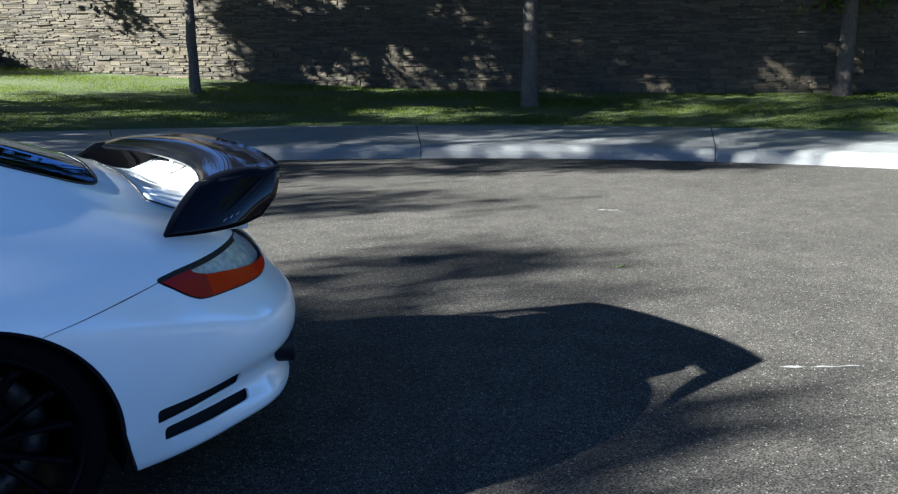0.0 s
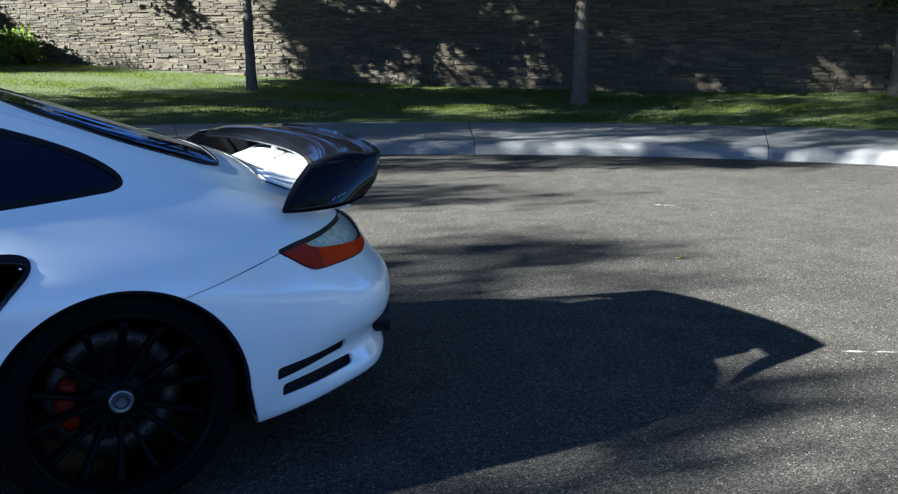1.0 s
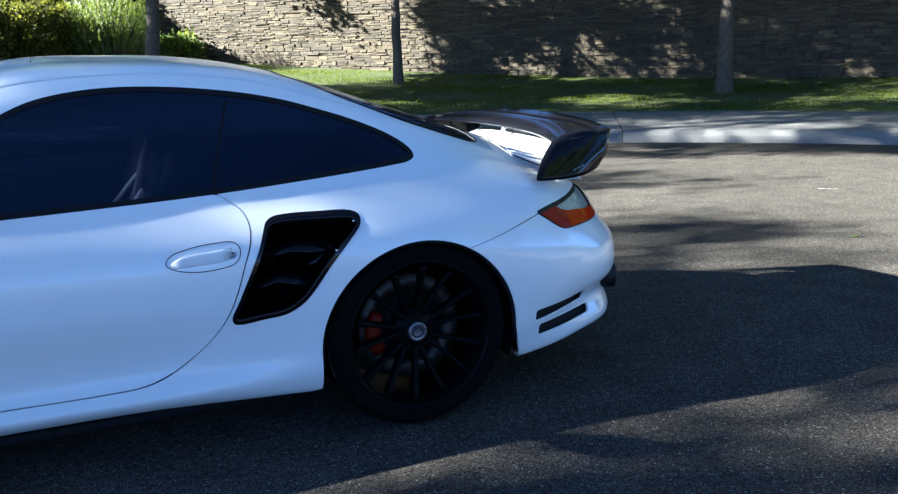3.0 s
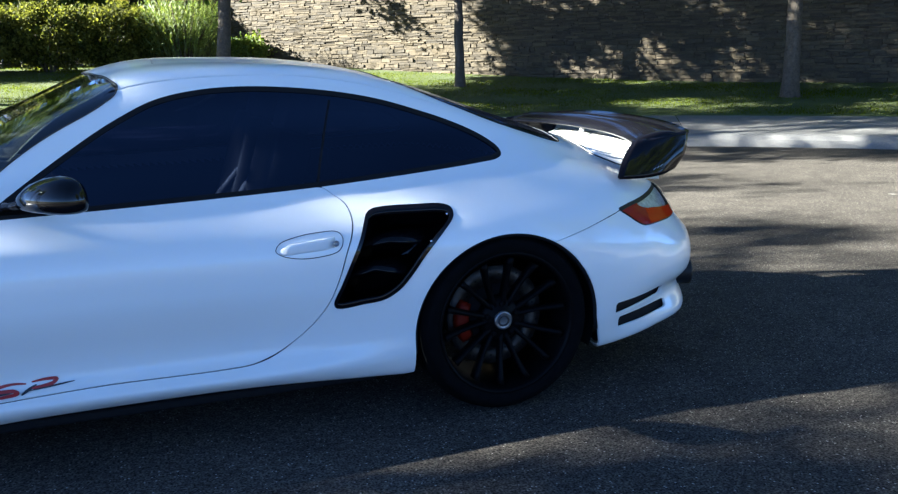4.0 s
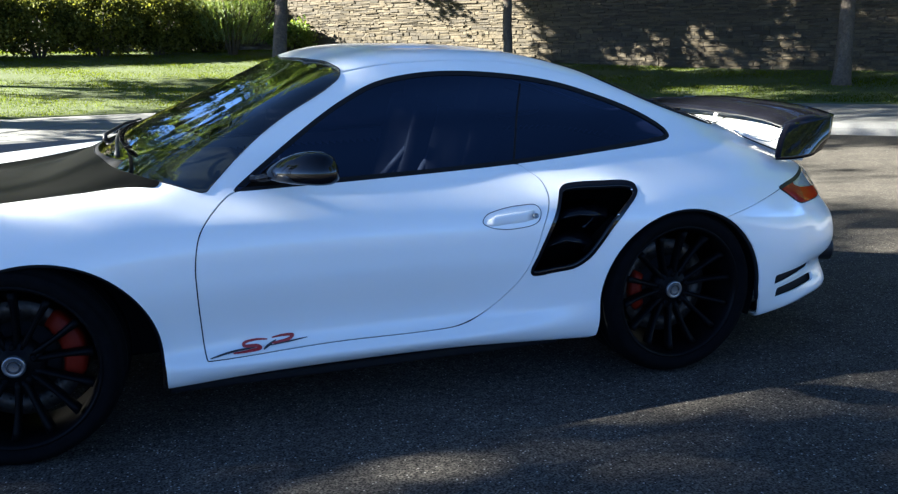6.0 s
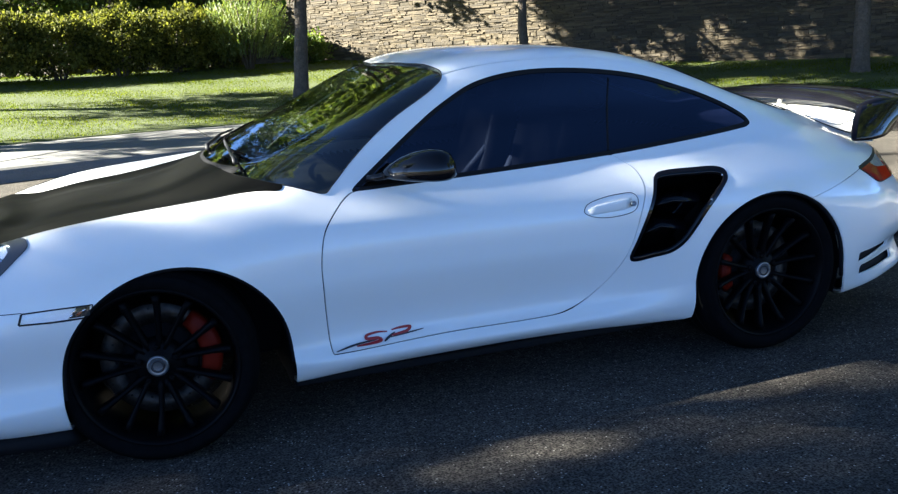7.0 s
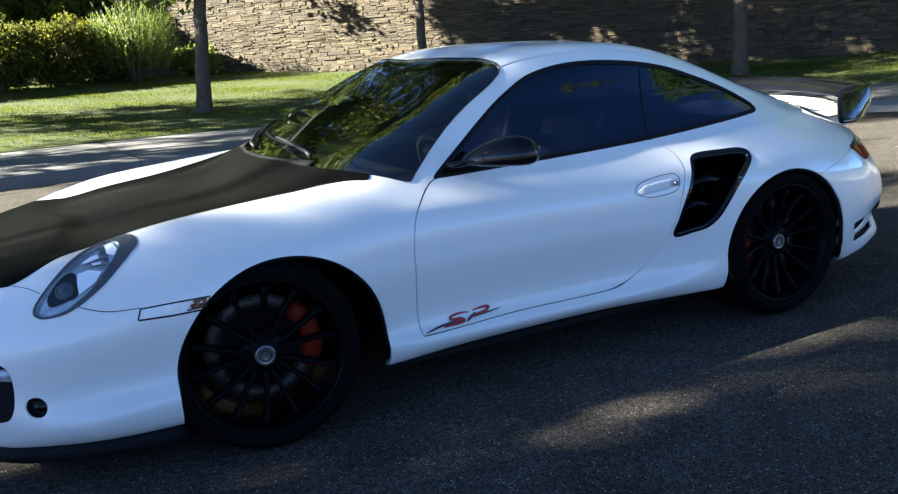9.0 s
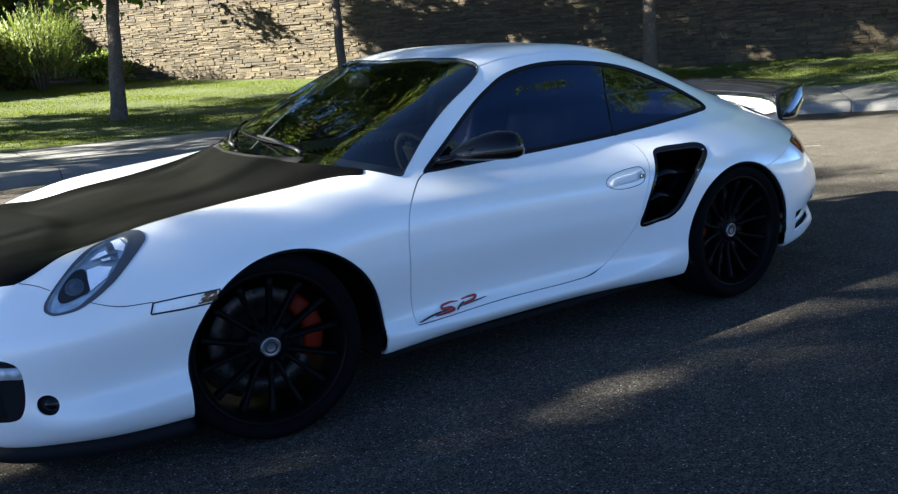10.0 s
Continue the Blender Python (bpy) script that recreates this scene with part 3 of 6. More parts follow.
def on_side(line, step=0.02, v_lo=0.6, v_hi=8.6, u_lo=-2.3, u_hi=2.2):
    return invert(spaced(line, step), SIDE, v_lo, v_hi, u_lo, u_hi)


def on_section(line, step=0.02):
    """An outline given as (x, section line) near the lamps."""
    out = []
    u = np.linspace(-2.3, -1.2, 600)
    for x, v in rounded(line, 6):
        out.append((np.interp(x, surface(u, np.full(600, v))[:, 0], u), v))
    return np.array(out)




shield_plan = [(-0.925, 0.0), (-0.918, 0.13), (-0.895, 0.26), (-0.850, 0.46), (-0.785, 0.615), (-0.70, 0.704), (-0.61, 0.742), (-0.562, 0.750), (-0.537, 0.738), (-0.408, 0.6945), (-0.26, 0.648), (-0.11, 0.604), (-0.070, 0.585), (-0.062, 0.562), (-0.080, 0.525), (-0.124, 0.365), (-0.168, 0.18), (-0.185, 0.0)]
lid_plan = [(-2.02, 0.0), (-2.005, 0.25), (-1.975, 0.48), (-1.94, 0.60), (-1.905, 0.640), (-1.85, 0.665), (-1.79, 0.670), (-1.735, 0.652), (-1.68, 0.612), (-1.62, 0.577), (-1.55, 0.562), (-1.46, 0.566), (-1.38, 0.572), (-1.237, 0.580), (-1.07, 0.604), (-0.919, 0.645), (-0.80, 0.700), (-0.715, 0.726), (-0.700, 0.706), (-0.775, 0.615), (-0.840, 0.46), (-0.885, 0.26), (-0.908, 0.13), (-0.915, 0.0)]
rear_glass_plan = [(0.86, -0.1), (0.86, 0.0), (0.875, 0.25), (0.93, 0.40), (1.03, 0.462), (1.20, 0.472), (1.45, 0.468), (1.575, 0.460), (1.618, 0.43), (1.640, 0.2), (1.645, 0.0), (1.645, -0.1)]


def plan_uv(line):
    """An outline on the top, from the middle round to the middle, closed along the middle line."""
    q = spaced(rounded([p for p in line if p[1] >= 0], 5, False), 0.03, False)
    q[:, 1] = np.maximum(q[:, 1], 0)
    uv = invert(q, PLAN, 5.5, 10, -2.5, 2.4)
    ends = []
    for k in (0, -1):
        if q[k, 0] < -1.73:  # ahead of the middle line's start: on the nose's own middle
            v = np.linspace(5, 10, 400)
            uv[k] = (-2.5, v[np.argmin(np.abs(surface(np.full(400, -2.5), v)[:, 0] - q[k, 0]))])
            ends.append((-2.5, 10.0))
        else:
            uv[k, 1] = 10.0
    return np.concatenate([uv, ends]) if ends else uv


def arch_uv(line):
    """A wheel opening, carried through the lower edge."""
    p = spaced(line, 0.02, False)
    uv = on_side(p, 9.0, 0.0, 7.0)[: len(p)]
    low = p[:, 1] < 0.15
    uv[low, 1] = 0.0
    uv[low, 0] = p[low, 0]
    return uv


door_uv = on_side(door_line)
glass_uv = on_side(glass_line)
TAIL_UV = on_side(grown(spaced(tail_line, 0.015), -0.004), 0.02, 3.5, 7.6, 1.4, 2.38)
REGIONS = [  # name, outline in (u, v); the first that holds a face takes it; None: open
    (None, arch_uv(rear_arch)),
    (None, arch_uv(front_arch)),
    ("side_glass", on_side(grown(spaced(glass_line, 0.02), -0.016))),
    ("window_seal", glass_uv),
    (None, on_side(grown(spaced(scoop_line, 0.015), -0.012))),
    ("scoop_frame", on_side(scoop_line, 0.015)),
    ("door_inner", on_side(grown(spaced(door_line, 0.02), -0.0046))),
    (None, door_uv),
    ("marker", on_side(grown(spaced(marker_line, 0.02), -0.0046))),
    ("marker_rim", on_side(marker_line)),
    (None, on_side(fog_line, 0.01, 0.5, 6, -2.3, -1.5)),
    (None, on_side(intake_line, 0.02, 0.5, 6, -2.49, -1.6)),
    ("lamp_glass", on_section(bulb_line)),
    ("lamp_rim", on_section(lamp_line)),
    ("tail_rim", on_side(strip(spaced(rounded([(1.668, 0.701), (1.73, 0.711), (1.80, 0.7175), (1.87, 0.7245), (1.926, 0.7335), (1.985, 0.745)], 5, False), 0.02, False), 0.0068), 0.015, 3.5, 7.6, 1.4, 2.38)),
    ("tail_clear", on_side(tail_clear, 0.02, 3.5, 7.6, 1.4, 2.38)),
    ("tail_dark", on_side(tail_dark, 0.02, 3.5, 7.6, 1.4, 2.38)),
    ("tail_lamp", TAIL_UV),
    ("tail_rim", on_side(tail_line, 0.015, 3.5, 7.6, 1.4, 2.38)),
    (None, on_side(vent_a, 0.015, 0.5, 5, 1.3, 2.38)),
    (None, on_side(vent_b, 0.015, 0.5, 5, 1.3, 2.38)),
    (None, on_side(strip(spaced(rounded([(1.355, 0.622), (1.45, 0.645), (1.57, 0.676), (1.670, 0.699)], 5, False), 0.03, False), 0.0015), 0.02, 2, 7, 1.2, 2.0)),
    (None, on_side(strip(spaced(rounded([(-1.53, 0.563), (-1.617, 0.565), (-1.66, 0.575), (-1.70, 0.590)], 5, False), 0.03, False), 0.0015), 0.02, 2, 7, -2.0, -1.2)),
    (None, strip(np.array([(-0.09 + 0.031 * i, 7.95) for i in range(45)]), 0.0) + np.array([(0, 0.02)] * 45 + [(0, -0.02)] * 45)),
    (None, np.array([(0.058, 8.95), (0.063, 8.95), (0.063, 9.5), (0.063, 10), (0.058, 10), (0.058, 9.5)])),
    (None, np.array([(0.526, 8.95), (0.533, 8.95), (0.533, 9.5), (0.533, 10), (0.526, 10), (0.526, 9.5)])),
    ("windscreen", plan_uv(shield_plan)),
    ("front_lid", plan_uv(lid_plan)),
    ("rear_glass", plan_uv(rear_glass_plan)),
]


def cut_surface():
    """Triangulates the flank in (u, v) along all outlines and sorts its faces by region."""
    from mathutils.geometry import delaunay_2d_cdt
    us = np.unique(np.concatenate([np.linspace(a, b, max(2, int(round((b - a) / 0.035)) + 1)) for a, b in zip(KN, KN[1:])]))
    vs = np.linspace(0, 10, 61)
    g = np.array([(a, b) for a in us for b in vs])
    pts, edges = [], []
    for _, uv in REGIONS:
        base = len(pts)
        pts += [tuple(p) for p in uv]
        edges += [(base + i, base + (i + 1) % len(uv)) for i in range(len(uv))]
    lines = np.array(pts)
    scale = np.array([1.0, 0.1])
    keep = []
    for p in g:
        d = np.abs((lines - p) * scale).max(1).min()
        keep.append(d > 0.008 or p[1] in (0.0, 10.0) or p[0] in (KN[0], KN[-1]))
    pts += [tuple(p) for p in g[np.array(keep)]]
    res = delaunay_2d_cdt([Vector((p[0], p[1] * 0.1)) for p in pts], edges, [], 0, 1e-6)
    uv = np.array([(p.x, p.y * 10) for p in res[0]])
    uv[:, 0], uv[:, 1] = np.clip(uv[:, 0], KN[0], KN[-1]), np.clip(uv[:, 1], 0, 10)
    tris = np.array([f for f in res[2] if len(f) == 3])
    mid = uv[tris].mean(1)
    owner = np.full(len(tris), len(REGIONS))
    for k in range(len(REGIONS) - 1, -1, -1):
        hit = inside(REGIONS[k][1], mid)
        if REGIONS[k][0] in ("tail_dark", "tail_clear"):
            hit &= inside(TAIL_UV, mid)
        owner[hit] = k
    return uv, tris, owner


CUT_UV, CUT_TRIS, CUT_OWNER = cut_surface()
CUT_P, CUT_N = surface(CUT_UV[:, 0], CUT_UV[:, 1]), normals(CUT_UV[:, 0], CUT_UV[:, 1])


def shell(name, faces, material, parent, label="", sides=(-1, 1), offset=0.0, rim=0.0, across=1.0):
    """One panel of the body on one or both sides, as a mesh with the smooth surface's normals. rim: how deep its edges turn in."""
    verts, polys, nors = [], [], []
    middle = {}
    for side in sides:
        idx = np.unique(faces)
        where = {k: middle[k] for k in idx if k in middle}
        idx = np.array([k for k in idx if k not in middle], int)
        where.update({k: i + len(verts) for i, k in enumerate(idx)})
        middle = {k: i for k, i in where.items() if abs(CUT_P[k][1]) < 1e-6}
        flip = np.array([1, side, 1])
        p = (CUT_P[idx] + CUT_N[idx] * offset) * flip
        n = CUT_N[idx] * flip * np.array([1, across, 1])
        n = n / np.linalg.norm(n, axis=1, keepdims=True)
        verts += [tuple(q) for q in p]
        nors += [tuple(q) for q in n]
        local = []
        for f in faces:
            t = [where[k] for k in f]
            a, b, c = (np.array(verts[k]) for k in t)
            if np.dot(np.cross(b - a, c - a), np.array(nors[t[0]])) < 0:
                t.reverse()
            local.append(tuple(t))
        polys += local
        if rim:
            count = {}
            for t in local:
                for i in range(3):
                    e = (t[i], t[(i + 1) % 3])
                    count[tuple(sorted(e))] = count.get(tuple(sorted(e)), []) + [e]
            deep = {}
            for key, es in count.items():
                if len(es) == 1:
                    a, b = es[0]
                    if len(sides) > 1 and abs(verts[a][1]) < 1e-4 and abs(verts[b][1]) < 1e-4:
                        continue
                    for k in (a, b):
                        if k not in deep:
                            q = np.array(verts[k]) - np.array(nors[k]) * rim
                            deep[k] = (k, len(verts))
                            verts += [tuple(q)]
                            nors += [(0, 0, 0)]
                    polys.append((deep[b][0], deep[a][0], deep[a][1], deep[b][1]))
    me = bpy.data.meshes.new(name)
    me.from_pydata(verts, [], polys)
    me.materials.append(material)
    for q in me.polygons:
        q.use_smooth = True
    me.normals_split_custom_set_from_vertices(nors)
    ob = new(name, me)
    ob.parent = parent
    if label:
        ob["label"] = label
    return ob


def region(*names):
    ks = [k for k, (n, _) in enumerate(REGIONS) if n in names]
    return CUT_TRIS[np.isin(CUT_OWNER, ks)]


car = tagged(new("sports_coupe"), "white two-door sports coupe with black bonnet, rear wing and wheels", "car")
OPEN_ARCH = (0, 1)
body = shell("body", CUT_TRIS[CUT_OWNER == len(REGIONS)], M_PAINT, car, "gloss white bodywork", rim=0.012)
LAMPS = [k for k, (n, _) in enumerate(REGIONS) if n in ("lamp_glass", "lamp_rim")]
hull_faces = CUT_TRIS[(~np.isin(CUT_OWNER, OPEN_ARCH)) & (CUT_UV[CUT_TRIS].mean(1)[:, 1] < 5.6) & (~np.isin(CUT_OWNER, [4, *LAMPS]))]
shell("inner_hull", hull_faces, M_BLACK, car, "black inner structure behind the panels", offset=-0.022)
mid_uv = CUT_UV[CUT_TRIS].mean(1)
liner_faces = CUT_TRIS[(CUT_OWNER == len(REGIONS)) & (mid_uv[:, 1] > 5.6) & (mid_uv[:, 0] > -0.5) & (mid_uv[:, 0] < 1.75)]
shell("headliner", liner_faces, M_LEATHER, car, "dark roof lining", offset=-0.018)




def grid_solid(bm, top, bottom):
    """Closes two equal grids of points into one solid."""
    a = [[bm.verts.new(p) for p in row] for row in top]
    b = [[bm.verts.new(p) for p in row] for row in bottom]
    n, m = len(a), len(a[0])
    for i in range(n - 1):
        for j in range(m - 1):
            bm.faces.new((a[i][j], a[i + 1][j], a[i + 1][j + 1], a[i][j + 1]))
            bm.faces.new((b[i][j], b[i][j + 1], b[i + 1][j + 1], b[i + 1][j]))
    for i in range(n - 1):
        bm.faces.new((a[i + 1][0], a[i][0], b[i][0], b[i + 1][0]))
        bm.faces.new((a[i][-1], a[i + 1][-1], b[i + 1][-1], b[i][-1]))
    for j in range(m - 1):
        bm.faces.new((a[0][j], a[0][j + 1], b[0][j + 1], b[0][j]))
        bm.faces.new((a[-1][j + 1], a[-1][j], b[-1][j], b[-1][j + 1]))
    bmesh.ops.recalc_face_normals(bm, faces=bm.faces)


def flank(x, z, off=0.0, s=-1, v_lo=0.6, v_hi=8.6, u_lo=-2.3, u_hi=2.2):
    """A point on the body's side at (x, z), off metres proud of it, and its normal."""
    uv = invert([(x, z)], SIDE, v_lo, v_hi, u_lo, u_hi)
    p, n = surface(uv[:, 0], uv[:, 1])[0], normals(uv[:, 0], uv[:, 1])[0]
    p = p + n * off
    return Vector((p[0], p[1] * s, p[2])), Vector((n[0], n[1] * s, n[2]))


def flank_many(pts, off=0.0, s=-1, v_lo=0.6, v_hi=8.6, u_lo=-2.3, u_hi=2.2):
    uv = invert(pts, SIDE, v_lo, v_hi, u_lo, u_hi)
    p = surface(uv[:, 0], uv[:, 1]) + normals(uv[:, 0], uv[:, 1]) * off
    p[:, 1] *= s
    return [Vector(q) for q in p]


def skin(name, outline, material, parent, off, s=-1, step=0.012, thick=0.0015, label="", **lim):
    """A thin piece of sheet that follows the flank inside an outline in (x, z)."""
    from mathutils.geometry import delaunay_2d_cdt
    o = spaced(np.asarray(outline, float), step)
    lo, hi = o.min(0), o.max(0)
    g = np.array([(a, b) for a in np.arange(lo[0], hi[0], step) for b in np.arange(lo[1], hi[1], step)])
    g = g[inside(grown(o, -step * 0.4), g)] if len(g) else g
    allp = np.concatenate([o, g]) if len(g) else o
    res = delaunay_2d_cdt([Vector(p) for p in allp], [(i, (i + 1) % len(o)) for i in range(len(o))], [list(range(len(o)))], 1, 1e-7)
    uv = invert([(p.x, p.y) for p in res[0]], SIDE, lim.get("v_lo", 0.6), lim.get("v_hi", 8.6), lim.get("u_lo", -2.3), lim.get("u_hi", 2.2))
    n = normals(uv[:, 0], uv[:, 1])
    flip = np.array([1, s, 1])
    top = (surface(uv[:, 0], uv[:, 1]) + n * (off + thick)) * flip
    faces = [f if s < 0 else f[::-1] for f in res[2]]
    return soup(name, [tuple(p) for p in top], [tuple(f) for f in faces], material, parent, label, True)


# lamps, scoops, doors and glass, each side
for s in (-1, 1):
    door = shell("door", region("door_inner"), M_PAINT, car, "white car door", (s,), rim=0.012)
    shell("window_seal", region("window_seal"), M_BLACK, car, "black rubber window surround", (s,), rim=0.01)
    shell("side_glass", region("side_glass"), M_TINT, car, "dark tinted side glass", (s,), -0.004)
    # pillar between door glass and quarter glass
    bm = bmesh.new()
    tube(bm, flank_many([(0.541, 0.845), (0.560, 0.905), (0.580, 0.97), (0.602, 1.04), (0.630, 1.13)], -0.006, s), [0.005] * 5, 8)
    part("door_pillar", bm, M_BLACK, car, "black pillar trim between the side glasses")
    # scoop: frame, cavity and two guide vanes
    scoop = shell("air_scoop", region("scoop_frame"), M_GLOSSBLACK, car, "gloss black air scoop frame", (s,), 0.003, 0.03)
    cavity = [tuple(p) for p in grown(spaced(scoop_line, 0.02), -0.010)]
    front = flank_many(cavity, -0.025, s)
    deep = [Vector((p.x + 0.10, p.y - s * 0.16, p.z - 0.01)) for p in front]
    n = len(front)
    verts = front + deep
    soup("duct", verts, [(i, (i + 1) % n, n + (i + 1) % n, n + i) for i in range(n)] + [tuple(range(2 * n - 1, n - 1, -1))], M_GLOSSBLACK, scoop, "dark duct behind the scoop", True)
    for z0, z1, x0, x1 in ((0.655, 0.690, 0.645, 0.86), (0.545, 0.600, 0.60, 0.80)):
        bm = bmesh.new()
        a = flank_many([(x0, z0), ((x0 + x1) / 2, (z0 + z1) / 2), (x1, z0 + 0.005)], -0.035, s)
        b = [Vector((p.x + 0.05, p.y - s * 0.09, p.z + 0.035)) for p in a]
        grid_solid(bm, [a, b], [[p + Vector((0, 0, -0.010)) for p in a], [p + Vector((0, 0, -0.010)) for p in b]])
        part("vane", bm, M_GLOSSBLACK, scoop)
    for x, z in ((0.957, 0.742), (0.888, 0.660)):
        bm = bmesh.new()
        p, nn = flank(x, z, 0.004, s)
        bmesh.ops.create_uvsphere(bm, u_segments=10, v_segments=6, radius=0.0045, matrix=Matrix.Translation(p))
        part("rivet", bm, M_CHROME, scoop)
    # front lamps
    shell("side_marker", region("marker"), M_LAMP, car, "clear side marker lamp", (s,), -0.006)
    shell("marker_lens", region("marker"), M_CLEAR, car, "", (s,), 0.002)
    shell("marker_rim", region("marker_rim"), M_TRIM, car, "", (s,), 0.002, 0.012)
    skin("marker_socket", [(-1.405, 0.532), (-1.342, 0.535), (-1.340, 0.564), (-1.378, 0.563)], M_TRIM, car, -0.0055, s, 0.01, label="dark socket of the side marker")
    for x0, z0, m in ((-1.394, 0.540, M_CHROME), (-1.384, 0.554, M_CHROME), (-1.372, 0.545, M_AMBER), (-1.358, 0.553, M_CHROME)):
        bm = bmesh.new()
        p, nn = flank(x0, z0, -0.003, s)
        tube(bm, [p + Vector((-0.007, 0, -0.004)), p + Vector((0.0, s * 0.002, 0.0)), p + Vector((0.006, 0, 0.004))], [0.002, 0.004, 0.002], 8)
        part("marker_bulb", bm, m, car, "small bulb holder in the side marker")
    lamp = shell("headlight", region("lamp_rim"), M_LAMPRIM, car, "oval headlight with grey surround", (s,), 0.004, 0.009)
    shell("lens", region("lamp_glass"), M_CLEAR, lamp, "clear lens", (s,), 0.005)
    shell("bowl", region("lamp_glass"), M_BOWL, lamp, "silver reflector bowl", (s,), -0.009, -0.009)
    zone = dict(v_lo=3.5, v_hi=5.95, u_lo=-2.3, u_hi=-1.3)
    skin("projector_hood", rounded([(-1.709, 0.680), (-1.690, 0.679), (-1.690, 0.650), (-1.693, 0.622), (-1.722, 0.608), (-1.773, 0.595), (-1.777, 0.613), (-1.745, 0.654)], 3), M_RIM, lamp, -0.007, s, 0.01, label="dark hood of the projector", **zone)
    p, nn = flank(-1.728, 0.636, -0.012, s, 3.5, 5.9, -2.3, -1.3)
    q = nn.to_track_quat("Z", "Y").to_matrix().to_4x4()
    bm = bmesh.new()
    lathe(bm, [(0.027, -0.01), (0.028, 0.006), (0.025, 0.008), (0.020, 0.006), (0.010, 0.010), (0.0005, 0.011)], 28, Matrix.Translation(p) @ q)
    part("projector", bm, mat("projector_glass", (0.02, 0.024, 0.032), 0.06, 0, 0.6), lamp, "dark round projector")
    skin("reflector", [(-1.684, 0.677), (-1.650, 0.685), (-1.617, 0.679), (-1.638, 0.653), (-1.690, 0.621), (-1.689, 0.649)], M_LAMP, lamp, -0.006, s, 0.01, label="bright smooth reflector", **zone)
    # bright and dark patches laid over the bowl in plain colour
    facets = (
        (M_LAMP, [(-1.592, 0.748), (-1.569, 0.748), (-1.561, 0.734), (-1.573, 0.717), (-1.593, 0.723)]),
        (M_DARKFACET, [(-1.612, 0.740), (-1.594, 0.744), (-1.596, 0.722), (-1.612, 0.718)]),
        (M_DARKFACET, [(-1.676, 0.692), (-1.643, 0.703), (-1.617, 0.711), (-1.589, 0.715), (-1.590, 0.711), (-1.617, 0.706), (-1.645, 0.698)]),
        (M_LAMP, [(-1.668, 0.700), (-1.640, 0.716), (-1.618, 0.722), (-1.616, 0.713), (-1.642, 0.705)]),
        (M_DARKFACET, [(-1.660, 0.6875), (-1.623, 0.695), (-1.598, 0.696), (-1.603, 0.6915), (-1.624, 0.6905)]),
        (M_DARKFACET, [(-1.609, 0.709), (-1.593, 0.710), (-1.597, 0.699)]),
        (M_LAMP, [(-1.640, 0.700), (-1.612, 0.7035), (-1.615, 0.697), (-1.636, 0.6945)]),
        (M_CHROME, [(-1.588, 0.7145), (-1.574, 0.714), (-1.585, 0.700), (-1.592, 0.697)]),
    )
    for k, (m, o) in enumerate(facets):
        skin("reflector_facet", o, m, lamp, -0.0055 + 0.0004 * k, s, 0.01, **zone)
    ring_pts = flank_many([tuple(p) for p in spaced(np.array([(-1.859, 0.652), (-1.835, 0.648), (-1.812, 0.641), (-1.790, 0.630)]), 0.01, False)], 0.0, s, 3.0, 6.5, -2.35, -1.3)
    bm = bmesh.new()
    tube(bm, ring_pts, [0.0012] * len(ring_pts), 6)
    part("nose_seam", bm, M_TRIM, car, "fine seam of the nose panel")
    # tail light
    tail = shell("tail_light", region("tail_lamp"), M_RED, car, "red tail light with clear upper lens", (s,), 0.003)
    shell("turn_lens", region("tail_clear"), M_SMOKE, tail, "pale clear upper lens", (s,), -0.012)
    shell("turn_glass", region("tail_clear"), M_CLEAR, tail, "", (s,), 0.003)
    shell("side_lens", region("tail_dark"), M_DARKRED, tail, "dark red side lens", (s,), 0.003)
    shell("tail_light_rim", region("tail_rim"), M_TRIM, tail, "", (s,), -0.002, 0.02)
    # fog lamp
    p, nn = flank(-1.853, 0.298, -0.02, s, 0.5, 6, -2.3, -1.5)
    bm = bmesh.new()
    lathe(bm, [(0.036, 0.004), (0.034, -0.004), (0.028, -0.004), (0.015, 0.004), (0.0005, 0.006)], 24, Matrix.Translation(p) @ nn.to_track_quat("Z", "Y").to_matrix().to_4x4())
    part("fog_lamp", bm, M_GLOSSBLACK, car, "small round dark fog lamp")
    # door handle: a shallow shut line, a recess and a bar with its lock
    ring_pts = flank_many([tuple(p) for p in spaced(handle_line, 0.012)], 0.0005, s)
    bm = bmesh.new()
    loop = ring_pts + ring_pts[:1]
    tube(bm, loop, [0.0014] * len(loop), 6)
    part("handle_gap", bm, M_TRIM, door, "fine dark line round the handle")
    handle_pts = [(0.386, 0.655), (0.42, 0.663), (0.47, 0.668), (0.53, 0.672), (0.565, 0.677)]
    bm = bmesh.new()
    prof = [(0.010, 0.003), (0.018, 0.005), (0.019, 0.006), (0.020, 0.006), (0.020, 0.004)]
    base = flank_many(handle_pts, 0.0, s)
    rows = []
    for p, (hz, d) in zip(base, prof):
        row = []
        for k in range(12):
            a = 2 * math.pi * k / 12
            row.append(bm.verts.new(p + Vector((0, s * d * (0.5 + 0.5 * math.copysign(abs(math.cos(a)) ** 0.4, math.cos(a))), hz * math.sin(a)))))
        rows.append(row)
    for a, b in zip(rows, rows[1:]):
        for k in range(12):
            bm.faces.new((a[k], a[(k + 1) % 12], b[(k + 1) % 12], b[k]))
    bm.faces.new(rows[0])
